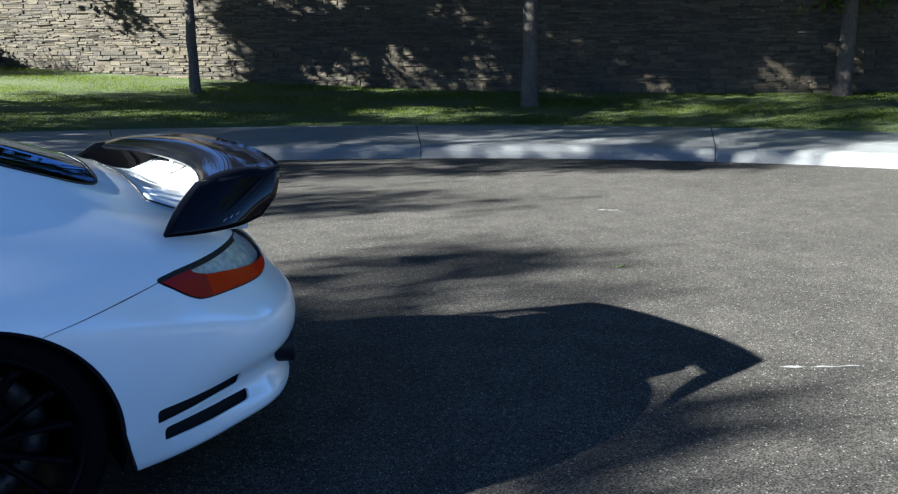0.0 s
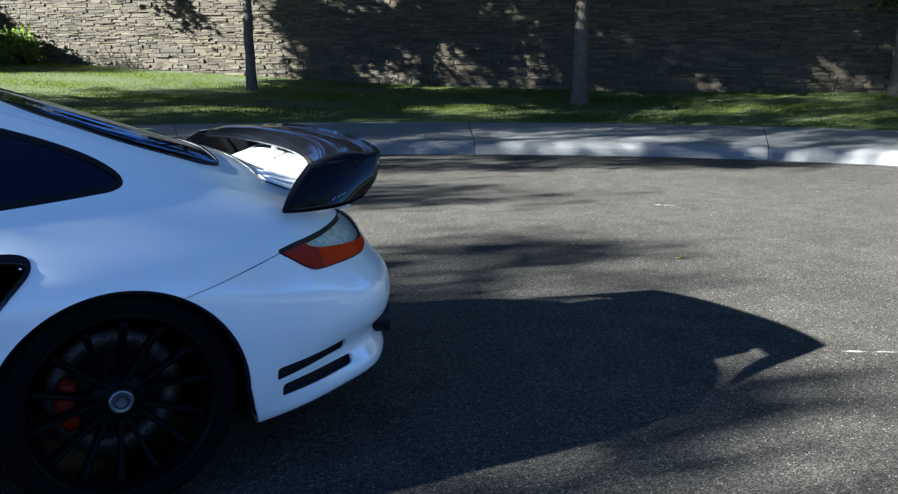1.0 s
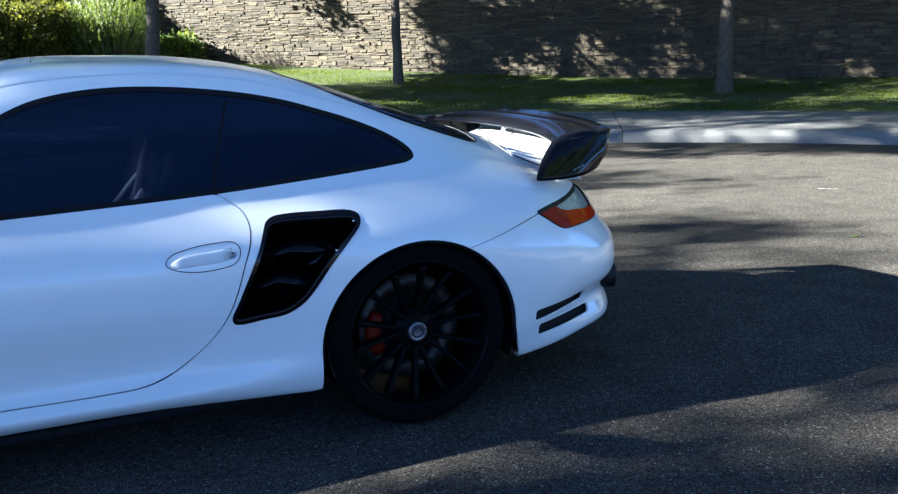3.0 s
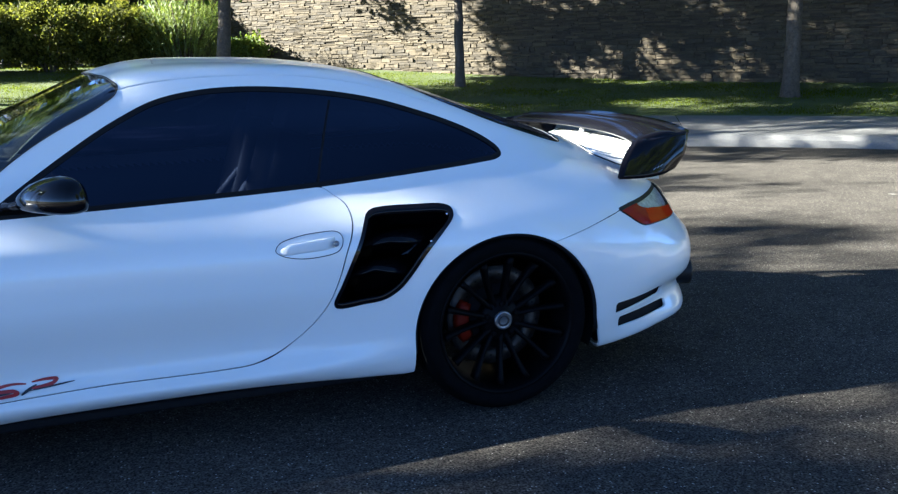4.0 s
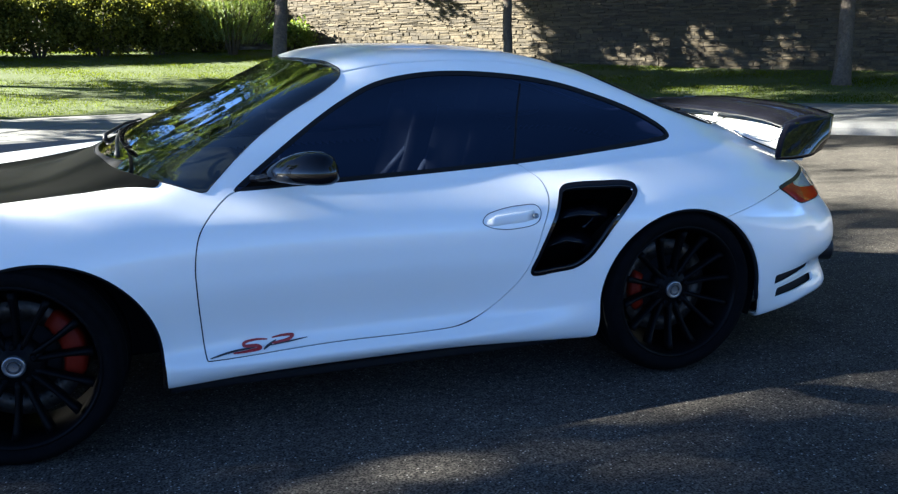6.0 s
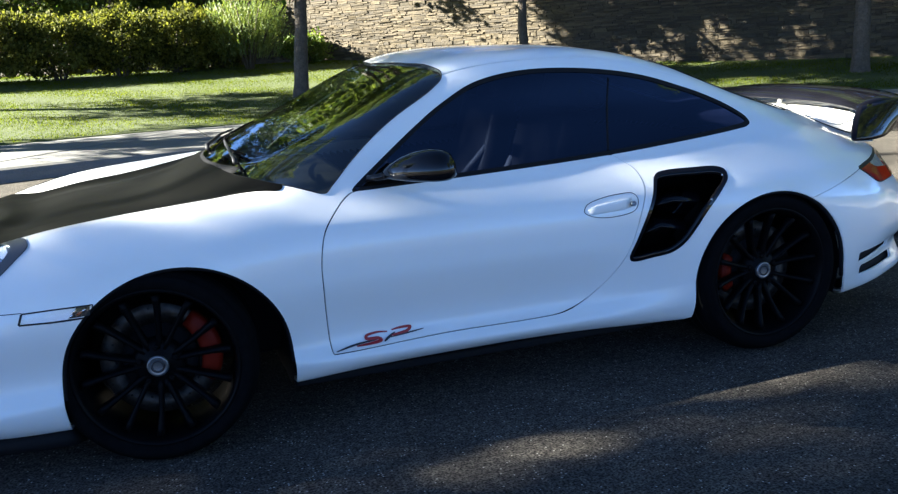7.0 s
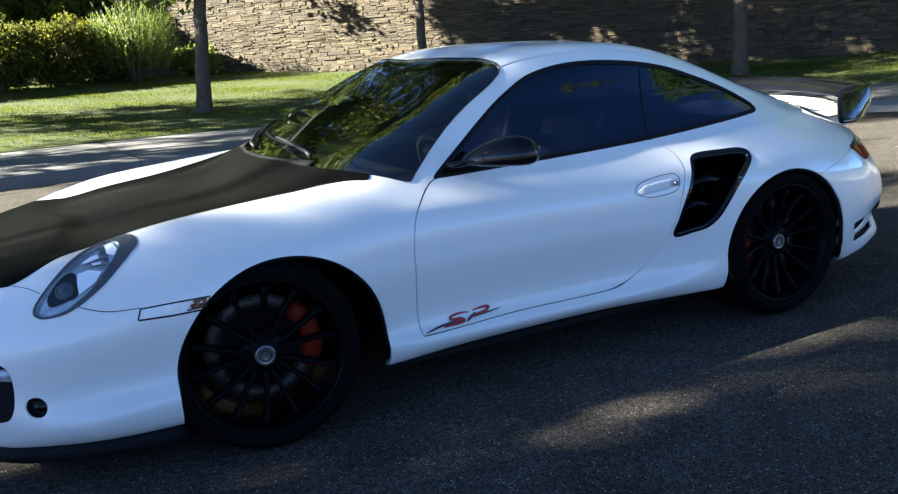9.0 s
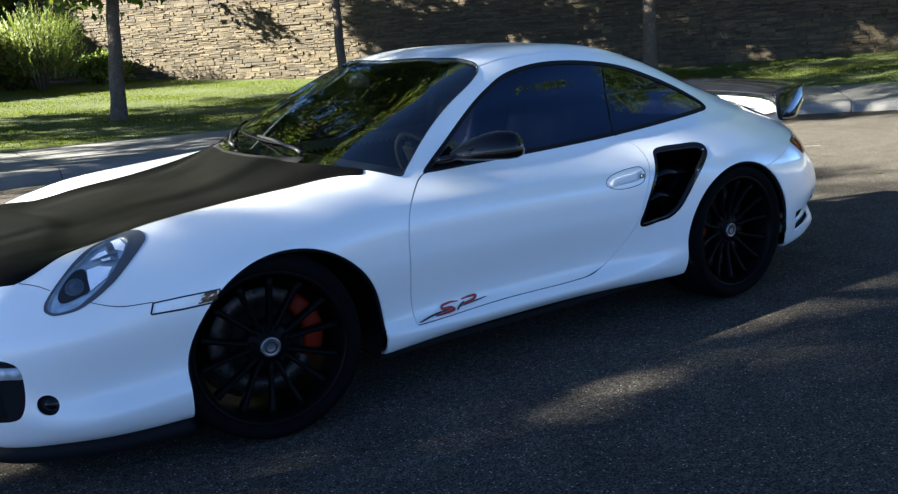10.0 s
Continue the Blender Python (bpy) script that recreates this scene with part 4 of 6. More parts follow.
    bm.faces.new(rows[-1][::-1])
    bmesh.ops.recalc_face_normals(bm, faces=bm.faces)
    handle = part("handle", bm, M_PAINT, door, "white pull handle")
    p, nn = flank(0.568, 0.672, 0.010, s)
    bm = bmesh.new()
    lathe(bm, [(0.010, -0.01), (0.010, 0.005), (0.008, 0.006), (0.0055, 0.003), (0.0005, 0.003)], 20, Matrix.Translation(p) @ nn.to_track_quat("Z", "Y").to_matrix().to_4x4())
    part("lock", bm, M_CAP, handle, "round metal key lock")
    # mirror: a foot and a drop-shaped shell
    mirror = new("wing_mirror")
    mirror.parent = car
    mirror["label"] = "gloss black door mirror"
    bm = bmesh.new()
    c = Vector((-0.265, s * 0.882, 0.872))
    along, across = Vector((0.60, s * 0.80, 0.06)).normalized(), Vector((-0.80, s * 0.60, 0.0)).normalized()
    rows = []
    for y, up, down, fore, aft in ((-0.152, .010, .008, .016, .012), (-0.135, .022, .014, .034, .024), (-0.10, .040, .019, .054, .034), (-0.05, .062, .023, .070, .040), (0.0, .074, .027, .076, .042), (0.05, .078, .030, .074, .042), (0.09, .073, .032, .064, .040), (0.12, .060, .030, .048, .034), (0.137, .034, .022, .028, .022), (0.142, .012, .008, .010, .008)):
        row = []
        for k in range(28):
            a = 2 * math.pi * k / 28
            ca, sa = math.cos(a), math.sin(a)
            ca = math.copysign(abs(ca) ** 0.85, ca)
            sa = math.copysign(abs(sa) ** (0.9 if sa > 0 else 0.55), sa)
            row.append(bm.verts.new(c + along * y + across * (ca * (fore if ca > 0 else aft)) + Vector((0, 0, sa * (up if sa > 0 else down)))))
        rows.append(row)
    for ra, rb in zip(rows, rows[1:]):
        for k in range(28):
            bm.faces.new((ra[k], ra[(k + 1) % 28], rb[(k + 1) % 28], rb[k]))
    bm.faces.new(rows[0])
    bm.faces.new(rows[-1][::-1])
    bmesh.ops.recalc_face_normals(bm, faces=bm.faces)
    part("shell", bm, M_GLOSSBLACK, mirror)
    bm = bmesh.new()
    tube(bm, [(-0.41, s * 0.742, 0.846), (-0.375, s * 0.765, 0.852), (-0.34, s * 0.79, 0.862), (-0.31, s * 0.83, 0.876)], [0.015, 0.014, 0.015, 0.018], 12)
    part("foot", bm, M_GLOSSBLACK, mirror)
    bm = bmesh.new()
    cap = flank_many([(-0.435, 0.822), (-0.28, 0.822), (-0.33, 0.895), (-0.36, 0.878)], 0.004, s)
    bm.faces.new([bm.verts.new(p) for p in cap])
    bmesh.ops.solidify(bm, geom=bm.faces[:], thickness=0.006)
    part("sail_panel", bm, M_TRIM, mirror, "black corner panel")

shell("windscreen", region("windscreen"), M_SHIELD, car, "raked windscreen reflecting tree leaves", offset=-0.001, across=0.4)
shell("bonnet", region("front_lid"), M_HOOD, car, "satin black front lid", offset=0.003, rim=0.012)
shell("rear_window", region("rear_glass"), M_TINT, car, "dark tinted rear window", offset=-0.003)
rear_edge = invert(spaced(rounded([p for p in rear_glass_plan if p[1] >= 0], 5, False), 0.03, False).clip([-9, 0], [9, 9]), PLAN, 5.5, 10)
for s in (-1, 1):
    p = surface(rear_edge[:, 0], rear_edge[:, 1]) + normals(rear_edge[:, 0], rear_edge[:, 1]) * 0.001
    bm = bmesh.new()
    tube(bm, [Vector((q[0], q[1] * s, q[2])) for q in p], [0.003] * len(p), 6)
    part("rear_window_seal", bm, M_GLOSSBLACK, car, "thin gloss black seal")

# thin black line round the windscreen
shield_edge = invert(spaced(rounded(shield_plan, 5, False), 0.03, False).clip([-9, 0], [9, 9]), PLAN, 5.5, 10)
for s in (-1, 1):
    p = surface(shield_edge[:, 0], shield_edge[:, 1]) + normals(shield_edge[:, 0], shield_edge[:, 1]) * 0.001
    bm = bmesh.new()
    tube(bm, [Vector((q[0], q[1] * s, q[2])) for q in p], [0.0020] * len(p), 6)
    part("windscreen_seal", bm, M_TRIM, car)

# wipers and the grille below the windscreen
bm = bmesh.new()
cowl_a = [Vector((-0.95 + 0.255 * (abs(w) / 0.70) ** 2.2, w, 0.0)) for w in np.linspace(-0.46, 0.46, 25)]
rows_t, rows_b = [], []
for k, off in enumerate((0.0, 0.03, 0.06)):
    q = invert([(p.x + off * 0.9, abs(p.y)) for p in cowl_a], PLAN, 5.5, 10)
    pp = surface(q[:, 0], q[:, 1])
    rows_t.append([Vector((a[0], p.y, a[2] + 0.002 - 0.002 * k)) for a, p in zip(pp, cowl_a)])
    rows_b.append([v + Vector((0, 0, -0.02)) for v in rows_t[-1]])
grid_solid(bm, rows_t, rows_b)
cowl = part("cowl_grille", bm, M_BLACK, car, "black cowl below the windscreen")
for y0, y1 in ((-0.38, 0.28), (0.16, 0.66)):
    wiper = new("wiper")
    wiper.parent = car
    pts = []
    for k in range(9):
        y = y0 + (y1 - y0) * k / 8
        q = invert([(-0.885 + 0.26 * (abs(y) / 0.70) ** 2.2 + 0.035 + 0.05 * k / 8, abs(y))], PLAN, 5.5, 10)
        a = surface(q[:, 0], q[:, 1])[0]
        pts.append(Vector((a[0], y, a[2] + 0.018)))
    bm = bmesh.new()
    tube(bm, [p + Vector((0, 0, -0.012)) for p in pts], [0.005] * 9, 6)
    part("blade", bm, M_RUBBER, wiper)
    bm = bmesh.new()
    root = pts[0] + Vector((-0.045, -0.09, -0.028))
    tube(bm, [root, root + Vector((0.0, 0.05, 0.012)), pts[2] + Vector((-0.012, 0, 0.002)), pts[4]], [0.010, 0.008, 0.006, 0.004], 8)
    part("arm", bm, M_TRIM, wiper)

# rear wing: one blade whose ends turn down to the fenders
wing = new("rear_wing")
wing.parent = car
wing["label"] = "dark carbon rear wing with down-turned ends"


def wing_row(w):
    """Front and rear edge of the blade at a half width."""
    k = abs(w) / 0.60
    return Vector((1.985 - 0.118 * k**2.2, w, 0.947 - 0.022 * k**2)), Vector((2.205 - 0.05 * k**3, w * (1 - 0.06 * k), 0.985 - 0.033 * k**2))


top, bottom = [], []
for i in range(25):
    w = -0.615 + 1.23 * i / 24
    a, b = wing_row(w)
    ra, rb = [], []
    for j in range(13):
        t = j / 12
        p = a.lerp(b, t)
        lift = 0.022 * abs(math.sin(math.pi * min(1, t * 1.15))) ** 0.8
        lip = 0.012 * max(0, (t - 0.8) / 0.2) ** 2
        ra.append(p + Vector((0, 0, lift + lip)))
        rb.append(p + Vector((0, 0, -0.012 - 0.012 * math.sin(math.pi * t) + lip)))
    top.append(ra)
    bottom.append(rb)
bm = bmesh.new()
grid_solid(bm, top, bottom)
part("blade", bm, M_CARBON, wing)
for s in (-1, 1):
    def plate(a, b):
        """a: 0 front to 1 rear; b: 0 top to 1 foot."""
        tf, tr = Vector((1.862, s * 0.622, 0.935)), Vector((2.155, s * 0.572, 0.962))
        bf, br = Vector((1.715, s * 0.748, 0.802)), Vector((2.085, s * 0.606, 0.800))
        p = tf.lerp(tr, a).lerp(bf.lerp(br, a), b)
        p.y += s * 0.007 * math.sin(math.pi * a)
        p.x += 0.016 * math.sin(math.pi * b) * a - 0.012 * math.sin(math.pi * b) * (1 - a)
        corner = max(0, a - 0.75) / 0.25 * max(0, b - 0.6) / 0.4
        p += Vector((-0.012, 0, 0.009)) * corner
        p.z -= 0.010 * math.sin(math.pi * a) * b
        return p
    outer = [[plate(i / 14, j / 10) for j in range(11)] for i in range(15)]
    inner = [[p - Vector((0, s * 0.022, 0)) for p in row] for row in outer]
    bm = bmesh.new()
    grid_solid(bm, outer, inner)
    bmesh.ops.bevel(bm, geom=[e for e in bm.edges if e.calc_face_angle(0) > 1.0], offset=0.006, segments=2, affect="EDGES")
    end = part("end_plate", bm, M_CARBON, wing)
    bm = bmesh.new()
    for k, (a, b, da) in enumerate(((0.50, 0.82, 0.025), (0.555, 0.79, 0.02), (0.60, 0.76, 0.03))):
        p, q = plate(a, b), plate(a + da, b - 0.05)
        tube(bm, [p + Vector((0, s * 0.003, 0)), q + Vector((0, s * 0.003, 0))], [0.002, 0.0012], 5)
    part("mark", bm, M_GREYDECAL, end, "small grey script mark")
# engine lid: a panel that sweeps up under the wing, closed at its back
bm = bmesh.new()
lid_top, lid_low = [], []
for i in range(17):
    f = -1 + i / 8
    rt, rl = [], []
    for j in range(13):
        t = j / 12
        x = 1.752 + 0.308 * t
        w = f * (0.47 + 0.04 * t)
        q = invert([(min(x, 1.93), abs(w) * 0.97)], PLAN, 5.5, 10)
        z = surface(q[:, 0], q[:, 1])[0][2]
        k = max(0.0, 1 - abs(f) ** 8)
        rise = (0.905 - 0.012 * f * f - z) * (t**1.5)
        rt.append(Vector((x, w, z + 0.003 * k + max(rise, 0.0) * (0.35 + 0.65 * k))))
        rl.append(Vector((x, w, min(z - 0.03, 0.80))))
    lid_top.append(rt)
    lid_low.append(rl)
grid_solid(bm, lid_top, lid_low)
lid = part("engine_lid", bm, M_PAINT, car, "white engine lid sweeping up under the wing")
# the lid's shut line and the pressed ribs along its sides
for s in (-1, 1):
    side_run = [lid_top[0 if s < 0 else 16][j] + Vector((0, s * 0.002, 0.0)) for j in range(11)]
    across_run = [lid_top[(0 if s < 0 else 16) - s * k][0] + Vector((-0.002, 0, 0.001)) for k in range(9)]
    bm = bmesh.new()
    tube(bm, across_run[::-1] + side_run, [0.0026] * 20, 6)
    part("shut_line", bm, M_TRIM, lid, "fine dark shut line")
    for k in (1, 2):
        bm = bmesh.new()
        row = lid_top[(0 if s < 0 else 16) - s * k]
        tube(bm, [row[j] + Vector((0, 0, 0.002)) for j in range(1, 13)], [0.001] + [0.0045] * 10 + [0.001], 8)
        part("rib", bm, M_PAINT, lid)
bm = bmesh.new()
tube(bm, [(1.985, 0.06, 0.85), (1.995, 0.06, 0.90), (2.01, 0.06, 0.935)], [0.016, 0.009, 0.012], 10)
part("stay", bm, M_PAINT, wing, "short white wing stay")

# tail pipes, plate recess, lower lip, floor pan
for s in (-1, 1):
    bm = bmesh.new()
    m = Matrix.Translation((2.065, s * 0.565, 0.365)) @ pose(0, 0, 0, 0, 90, s * 20)
    lathe(bm, [(0.045, -0.10), (0.056, 0.04), (0.058, 0.10), (0.056, 0.107), (0.051, 0.104), (0.047, 0.0), (0.0005, -0.02)], 24, m)
    part("tail_pipe", bm, M_TRIM, car, "gloss black tail pipe")
    bm = bmesh.new()
    lip_u = np.linspace(-2.5, -1.46, 26)
    lip = surface(lip_u, np.full(26, 1.0))
    rows_t = [[Vector((p[0] - 0.012, s * (p[1] - 0.01), p[2] - 0.004)), Vector((p[0] - 0.004, s * (p[1] + 0.006), p[2] - 0.03)), Vector((p[0] + 0.01, s * p[1] * 0.98, p[2] - 0.062))] for p in lip]
    grid_solid(bm, rows_t, [[v + Vector((0.05, -s * 0.05, 0.0)) for v in r] for r in rows_t])
    part("front_lip", bm, M_BLACK, car, "black chin spoiler")
for nm, *dims in (("floor_pan", 0.0, 0, 0.150, 1.45, 1.50, 0.03, 0.01), ("front_tray", -1.72, 0, 0.150, 0.5, 1.2, 0.03, 0.01), ("rear_tray", 1.80, 0, 0.205, 0.45, 1.15, 0.03, 0.01), ("rear_axle_block", 1.12, 0, 0.33, 0.95, 0.9, 0.30, 0.02), ("front_axle_block", -1.12, 0, 0.36, 0.95, 0.9, 0.36, 0.02)):
    bm = bmesh.new()
    box(bm, *dims)
    part(nm, bm, M_BLACK, car)
for s in (-1, 1):
    for cx, cz in ((1.181, 0.315), (-1.093, 0.295)):
        bm = bmesh.new()
        rows = []
        for w in (0.40, 0.86 if cx > 0 else 0.80):
            rows.append([bm.verts.new((cx + 0.372 * math.cos(a), s * w, cz + 0.366 * math.sin(a))) for a in np.linspace(-0.35, math.pi + 0.35, 40)])
        for i in range(39):
            bm.faces.new((rows[0][i], rows[0][i + 1], rows[1][i + 1], rows[1][i]))
        cen = bm.verts.new((cx, s * 0.40, cz))
        for i in range(39):
            bm.faces.new((rows[0][i], rows[0][i + 1], cen))
        part("wheel_well", bm, M_BLACK, car)
# black strip added over the panel's white inner edge to darken it
for s in (-1, 1):
    for line in (rear_arch, front_arch):
        p = [q for q in spaced(line, 0.03, False) if q[1] > 0.25]
        bm = bmesh.new()
        run = flank_many(p, -0.018, s, 0.3, 7.0)
        tube(bm, run, [0.010] * len(run), 8)
        part("arch_lip", bm, M_BLACK, car, "black strip over the inner edge of the wheel arch")
bm = bmesh.new()
box(bm, -2.0, 0, 0.345, 0.10, 1.40, 0.16, 0.01)
part("intake_core", bm, M_BLACK, car)
for s in (-1, 1):
    bm = bmesh.new()
    pts = flank_many([(-1.915, 0.382), (-1.94, 0.385), (-1.97, 0.387), (-2.0, 0.388), (-2.05, 0.39)], -0.012, s, 0.5, 6, -2.49, -1.6)
    grid_solid(bm, [pts, [p + Vector((0.0, 0, 0.034)) for p in pts]], [[p + Vector((0.03, 0, 0)) for p in pts], [p + Vector((0.03, 0, 0.034)) for p in pts]])
    part("running_light", bm, M_SMOKE, car, "slim clear lamp bar in the intake")


# ---- cabin ----
def seat(x, y):
    ob = new("seat")
    ob.parent = car
    ob["label"] = "dark leather bucket seat"
    bm = bmesh.new()
    box(bm, x, y, 0.42, 0.50, 0.50, 0.16, 0.05)
    part("cushion", bm, M_LEATHER, ob)
    bm = bmesh.new()
    m = Matrix.Translation((x + 0.30, y, 0.72)) @ pose(0, 0, 0, 0, 17, 0)
    box(bm, 0, 0, 0, 0.13, 0.48, 0.62, 0.05, m)
    part("backrest", bm, M_LEATHER, ob)
    bm = bmesh.new()
    box(bm, 0.01, 0, 0.38, 0.10, 0.27, 0.19, 0.045, m)
    part("headrest", bm, M_LEATHER, ob)
    bm = bmesh.new()
    tube(bm, [m @ Vector((0.05, 0.22 * (1 if y < 0 else -1), 0.30)), m @ Vector((-0.06, 0.2 * (1 if y < 0 else -1), 0.05)), m @ Vector((-0.16, 0.1 * (1 if y < 0 else -1), -0.22))], [0.018, 0.018, 0.018], 6)
    part("belt", bm, M_GREYDECAL, ob, "pale seat belt")


seat(0.12, -0.37)
seat(0.12, 0.37)
M_PALE = noisy(mat("pale_cabin_piece", (0.7, 0.7, 0.7), 0.8), 20.0, (0.6, 0.6, 0.6), (0.78, 0.78, 0.77))
# pale colour stands in for sun on the far seat's edge
bm = bmesh.new()
tube(bm, [(0.415, 0.18, 0.69), (0.427, 0.18, 0.74), (0.448, 0.185, 0.79), (0.478, 0.19, 0.85)], [0.008, 0.013, 0.012, 0.007], 8)
part("seat_bolster", bm, M_PALE, car, "seat edge coloured pale in place of sun")
# plain pale box for an unidentified item
bm = bmesh.new()
box(bm, 0.555, -0.15, 0.735, 0.10, 0.12, 0.12, 0.03, Matrix.Translation((0, 0, 0)))
part("cloth", bm, M_PALE, car, "small pale item behind the seats")
bm = bmesh.new()
box(bm, -0.55, 0, 0.68, 0.45, 1.28, 0.22, 0.06)
part("dashboard", bm, M_LEATHER, car, "dark dashboard")
bm = bmesh.new()
m = Matrix.Translation((-0.22, -0.37, 0.76)) @ pose(0, 0, 0, 0, 66, 0)
rows = []
for i in range(28):
    a = 2 * math.pi * i / 28
    rows.append([bm.verts.new(m @ Vector(((0.18 + 0.014 * math.cos(b)) * math.cos(a), (0.18 + 0.014 * math.cos(b)) * math.sin(a), 0.014 * math.sin(b)))) for b in np.linspace(0, 2 * math.pi, 9)[:-1]])
for i in range(28):
    for j in range(8):
        bm.faces.new((rows[i][j], rows[(i + 1) % 28][j], rows[(i + 1) % 28][(j + 1) % 8], rows[i][(j + 1) % 8]))
box(bm, 0, 0, -0.01, 0.30, 0.05, 0.02, 0.005, m)
box(bm, -0.06, 0, -0.01, 0.14, 0.12, 0.03, 0.01, m)
part("steering_wheel", bm, M_LEATHER, car, "dark leather steering wheel")
bm = bmesh.new()
box(bm, 0.62, 0, 0.55, 0.5, 1.2, 0.25, 0.05)
box(bm, 1.10, 0, 0.78, 0.5, 1.05, 0.10, 0.04)
part("rear_shelf", bm, M_LEATHER, car)
bm = bmesh.new()
box(bm, -0.30, 0.0, 1.145, 0.03, 0.22, 0.055, 0.012)
part("inside_mirror", bm, M_TRIM, car, "dark inside mirror")


# ---- wheels ----
def wheel(name, cx, cz, s, r_tyre, width, face, dish, steer, label):
    """face: half width of the tyre's outer wall; dish: how far the hub sits in from it."""
    ob = new(name)
    ob.parent = car
    ob["label"] = label
    out = Matrix.Translation((cx, s * face, cz)) @ pose(0, 0, 0, 0, 0, steer) @ pose(0, 0, 0, 90 if s < 0 else -90, 0, 0)
    # local z points out of the car
    rl = 0.262
    bm = bmesh.new()
    prof = [(rl - 0.012, -0.012), (rl + 0.004, 0.004), (rl + 0.022, 0.013), (rl + 0.045, 0.010), (r_tyre - 0.022, -0.004), (r_tyre - 0.008, -0.018), (r_tyre, -0.045), (r_tyre + 0.001, -width / 2), (r_tyre, -width + 0.05), (r_tyre - 0.02, -width), (rl, -width)]
    lathe(bm, prof, 72, out)
    tyre = part("tyre", bm, M_RUBBER, ob, "black low-profile tyre")
    for k in range(3):
        bm = bmesh.new()
        lathe(bm, [(r_tyre + 0.0015, -0.075 - k * width * 0.25), (r_tyre + 0.0015, -0.083 - k * width * 0.25)], 60, out)
        part("groove", bm, M_BLACK, tyre)
    bm = bmesh.new()
    lathe(bm, [(rl + 0.003, -0.004), (rl + 0.001, 0.003), (rl - 0.006, 0.003), (rl - 0.012, -0.006), (rl - 0.018, -0.03), (rl - 0.024, -0.07), (rl - 0.028, -width + 0.02), (rl, -width)], 72, out)
    rim = part("rim", bm, M_RIM, ob, "satin black deep-dish rim")
    # spokes in pairs that part from the hub
    for k in range(7):
        for d in (-1, 1):
            a0, a1 = math.radians(360 / 7 * k + d * 9.0 + 21), math.radians(360 / 7 * k + d * 12.9 + 21)
            bm = bmesh.new()
            rows_o, rows_i = [], []
            for j in range(9):
                t = j / 8
                r = 0.055 + (rl - 0.026 - 0.055) * t
                a = a0 + (a1 - a0) * t**0.8
                depth = -dish - 0.016 * (1 - t) + (dish - 0.018) * t**2.4
                half = 0.0105 - 0.0035 * math.sin(math.pi * t) + 0.002 * t
                c, sn = math.cos(a), math.sin(a)
                mid = Vector((r * c, r * sn, depth))
                side = Vector((-sn, c, 0))
                rows_o.append([out @ (mid + side * -half), out @ (mid + side * -half * 0.45 + Vector((0, 0, 0.006))), out @ (mid + side * half * 0.45 + Vector((0, 0, 0.006))), out @ (mid + side * half)])
                rows_i.append([out @ (mid + side * -half + Vector((0, 0, -0.03))), out @ (mid + side * -half * 0.45 + Vector((0, 0, -0.034))), out @ (mid + side * half * 0.45 + Vector((0, 0, -0.034))), out @ (mid + side * half + Vector((0, 0, -0.03)))])
            grid_solid(bm, rows_o, rows_i)
            part("spoke", bm, M_RIM, rim)
    bm = bmesh.new()
    lathe(bm, [(0.085, -dish - 0.05), (0.082, -dish - 0.022), (0.066, -dish - 0.010), (0.040, -dish - 0.010), (0.036, -dish - 0.004), (0.0005, -dish - 0.004)], 40, out)
    part("hub", bm, M_RIM, rim)
    for k in range(5):
        a = math.radians(72 * k + 20)
        bm = bmesh.new()
        lathe(bm, [(0.010, -dish - 0.014), (0.010, -dish - 0.004), (0.006, -dish - 0.002), (0.0004, -dish - 0.006)], 8, out @ Matrix.Translation((0.060 * math.cos(a), 0.060 * math.sin(a), 0)))
        part("bolt", bm, M_RIM, rim)
    bm = bmesh.new()
    lathe(bm, [(0.0345, -dish - 0.006), (0.0345, -dish + 0.004), (0.031, -dish + 0.007), (0.027, -dish + 0.0055), (0.0005, -dish + 0.0055)], 32, out)
    cap = part("centre_cap", bm, M_CAP, rim, "silver centre cap with a ring mark")
    bm = bmesh.new()
    lathe(bm, [(0.022, -dish + 0.005), (0.022, -dish + 0.0072), (0.015, -dish + 0.0072), (0.015, -dish + 0.005)], 24, out)
    part("cap_mark", bm, M_DECALK, cap)
    # brake
    bm = bmesh.new()
    lathe(bm, [(0.124, -dish - 0.105), (0.124, -dish - 0.075), (0.188, -dish - 0.075), (0.190, -dish - 0.079), (0.190, -dish - 0.105), (0.124, -dish - 0.105)], 56, out)
    disc = part("brake_disc", bm, M_DISC, ob, "drilled steel brake disc")
    bm = bmesh.new()
    for k in range(30):
        a = 2 * math.pi * k / 30
        r = (0.138, 0.156, 0.174)[k % 3]
        lathe(bm, [(0.0045, -dish - 0.0745), (0.0004, -dish - 0.0745)], 6, out @ Matrix.Translation((r * math.cos(a), r * math.sin(a), 0)))
    tagged(part("drilling", bm, M_BLACK, disc), kind="stuff")
    bm = bmesh.new()
    lathe(bm, [(0.124, -dish - 0.09), (0.122, -dish - 0.078), (0.088, -dish - 0.066), (0.05, -dish - 0.05), (0.0005, -dish - 0.05)], 40, out)
    part("brake_bell", bm, M_BLACK, disc)
    back = 1 if cx < 0 else -1
    bm = bmesh.new()
    rows_o, rows_i = [], []
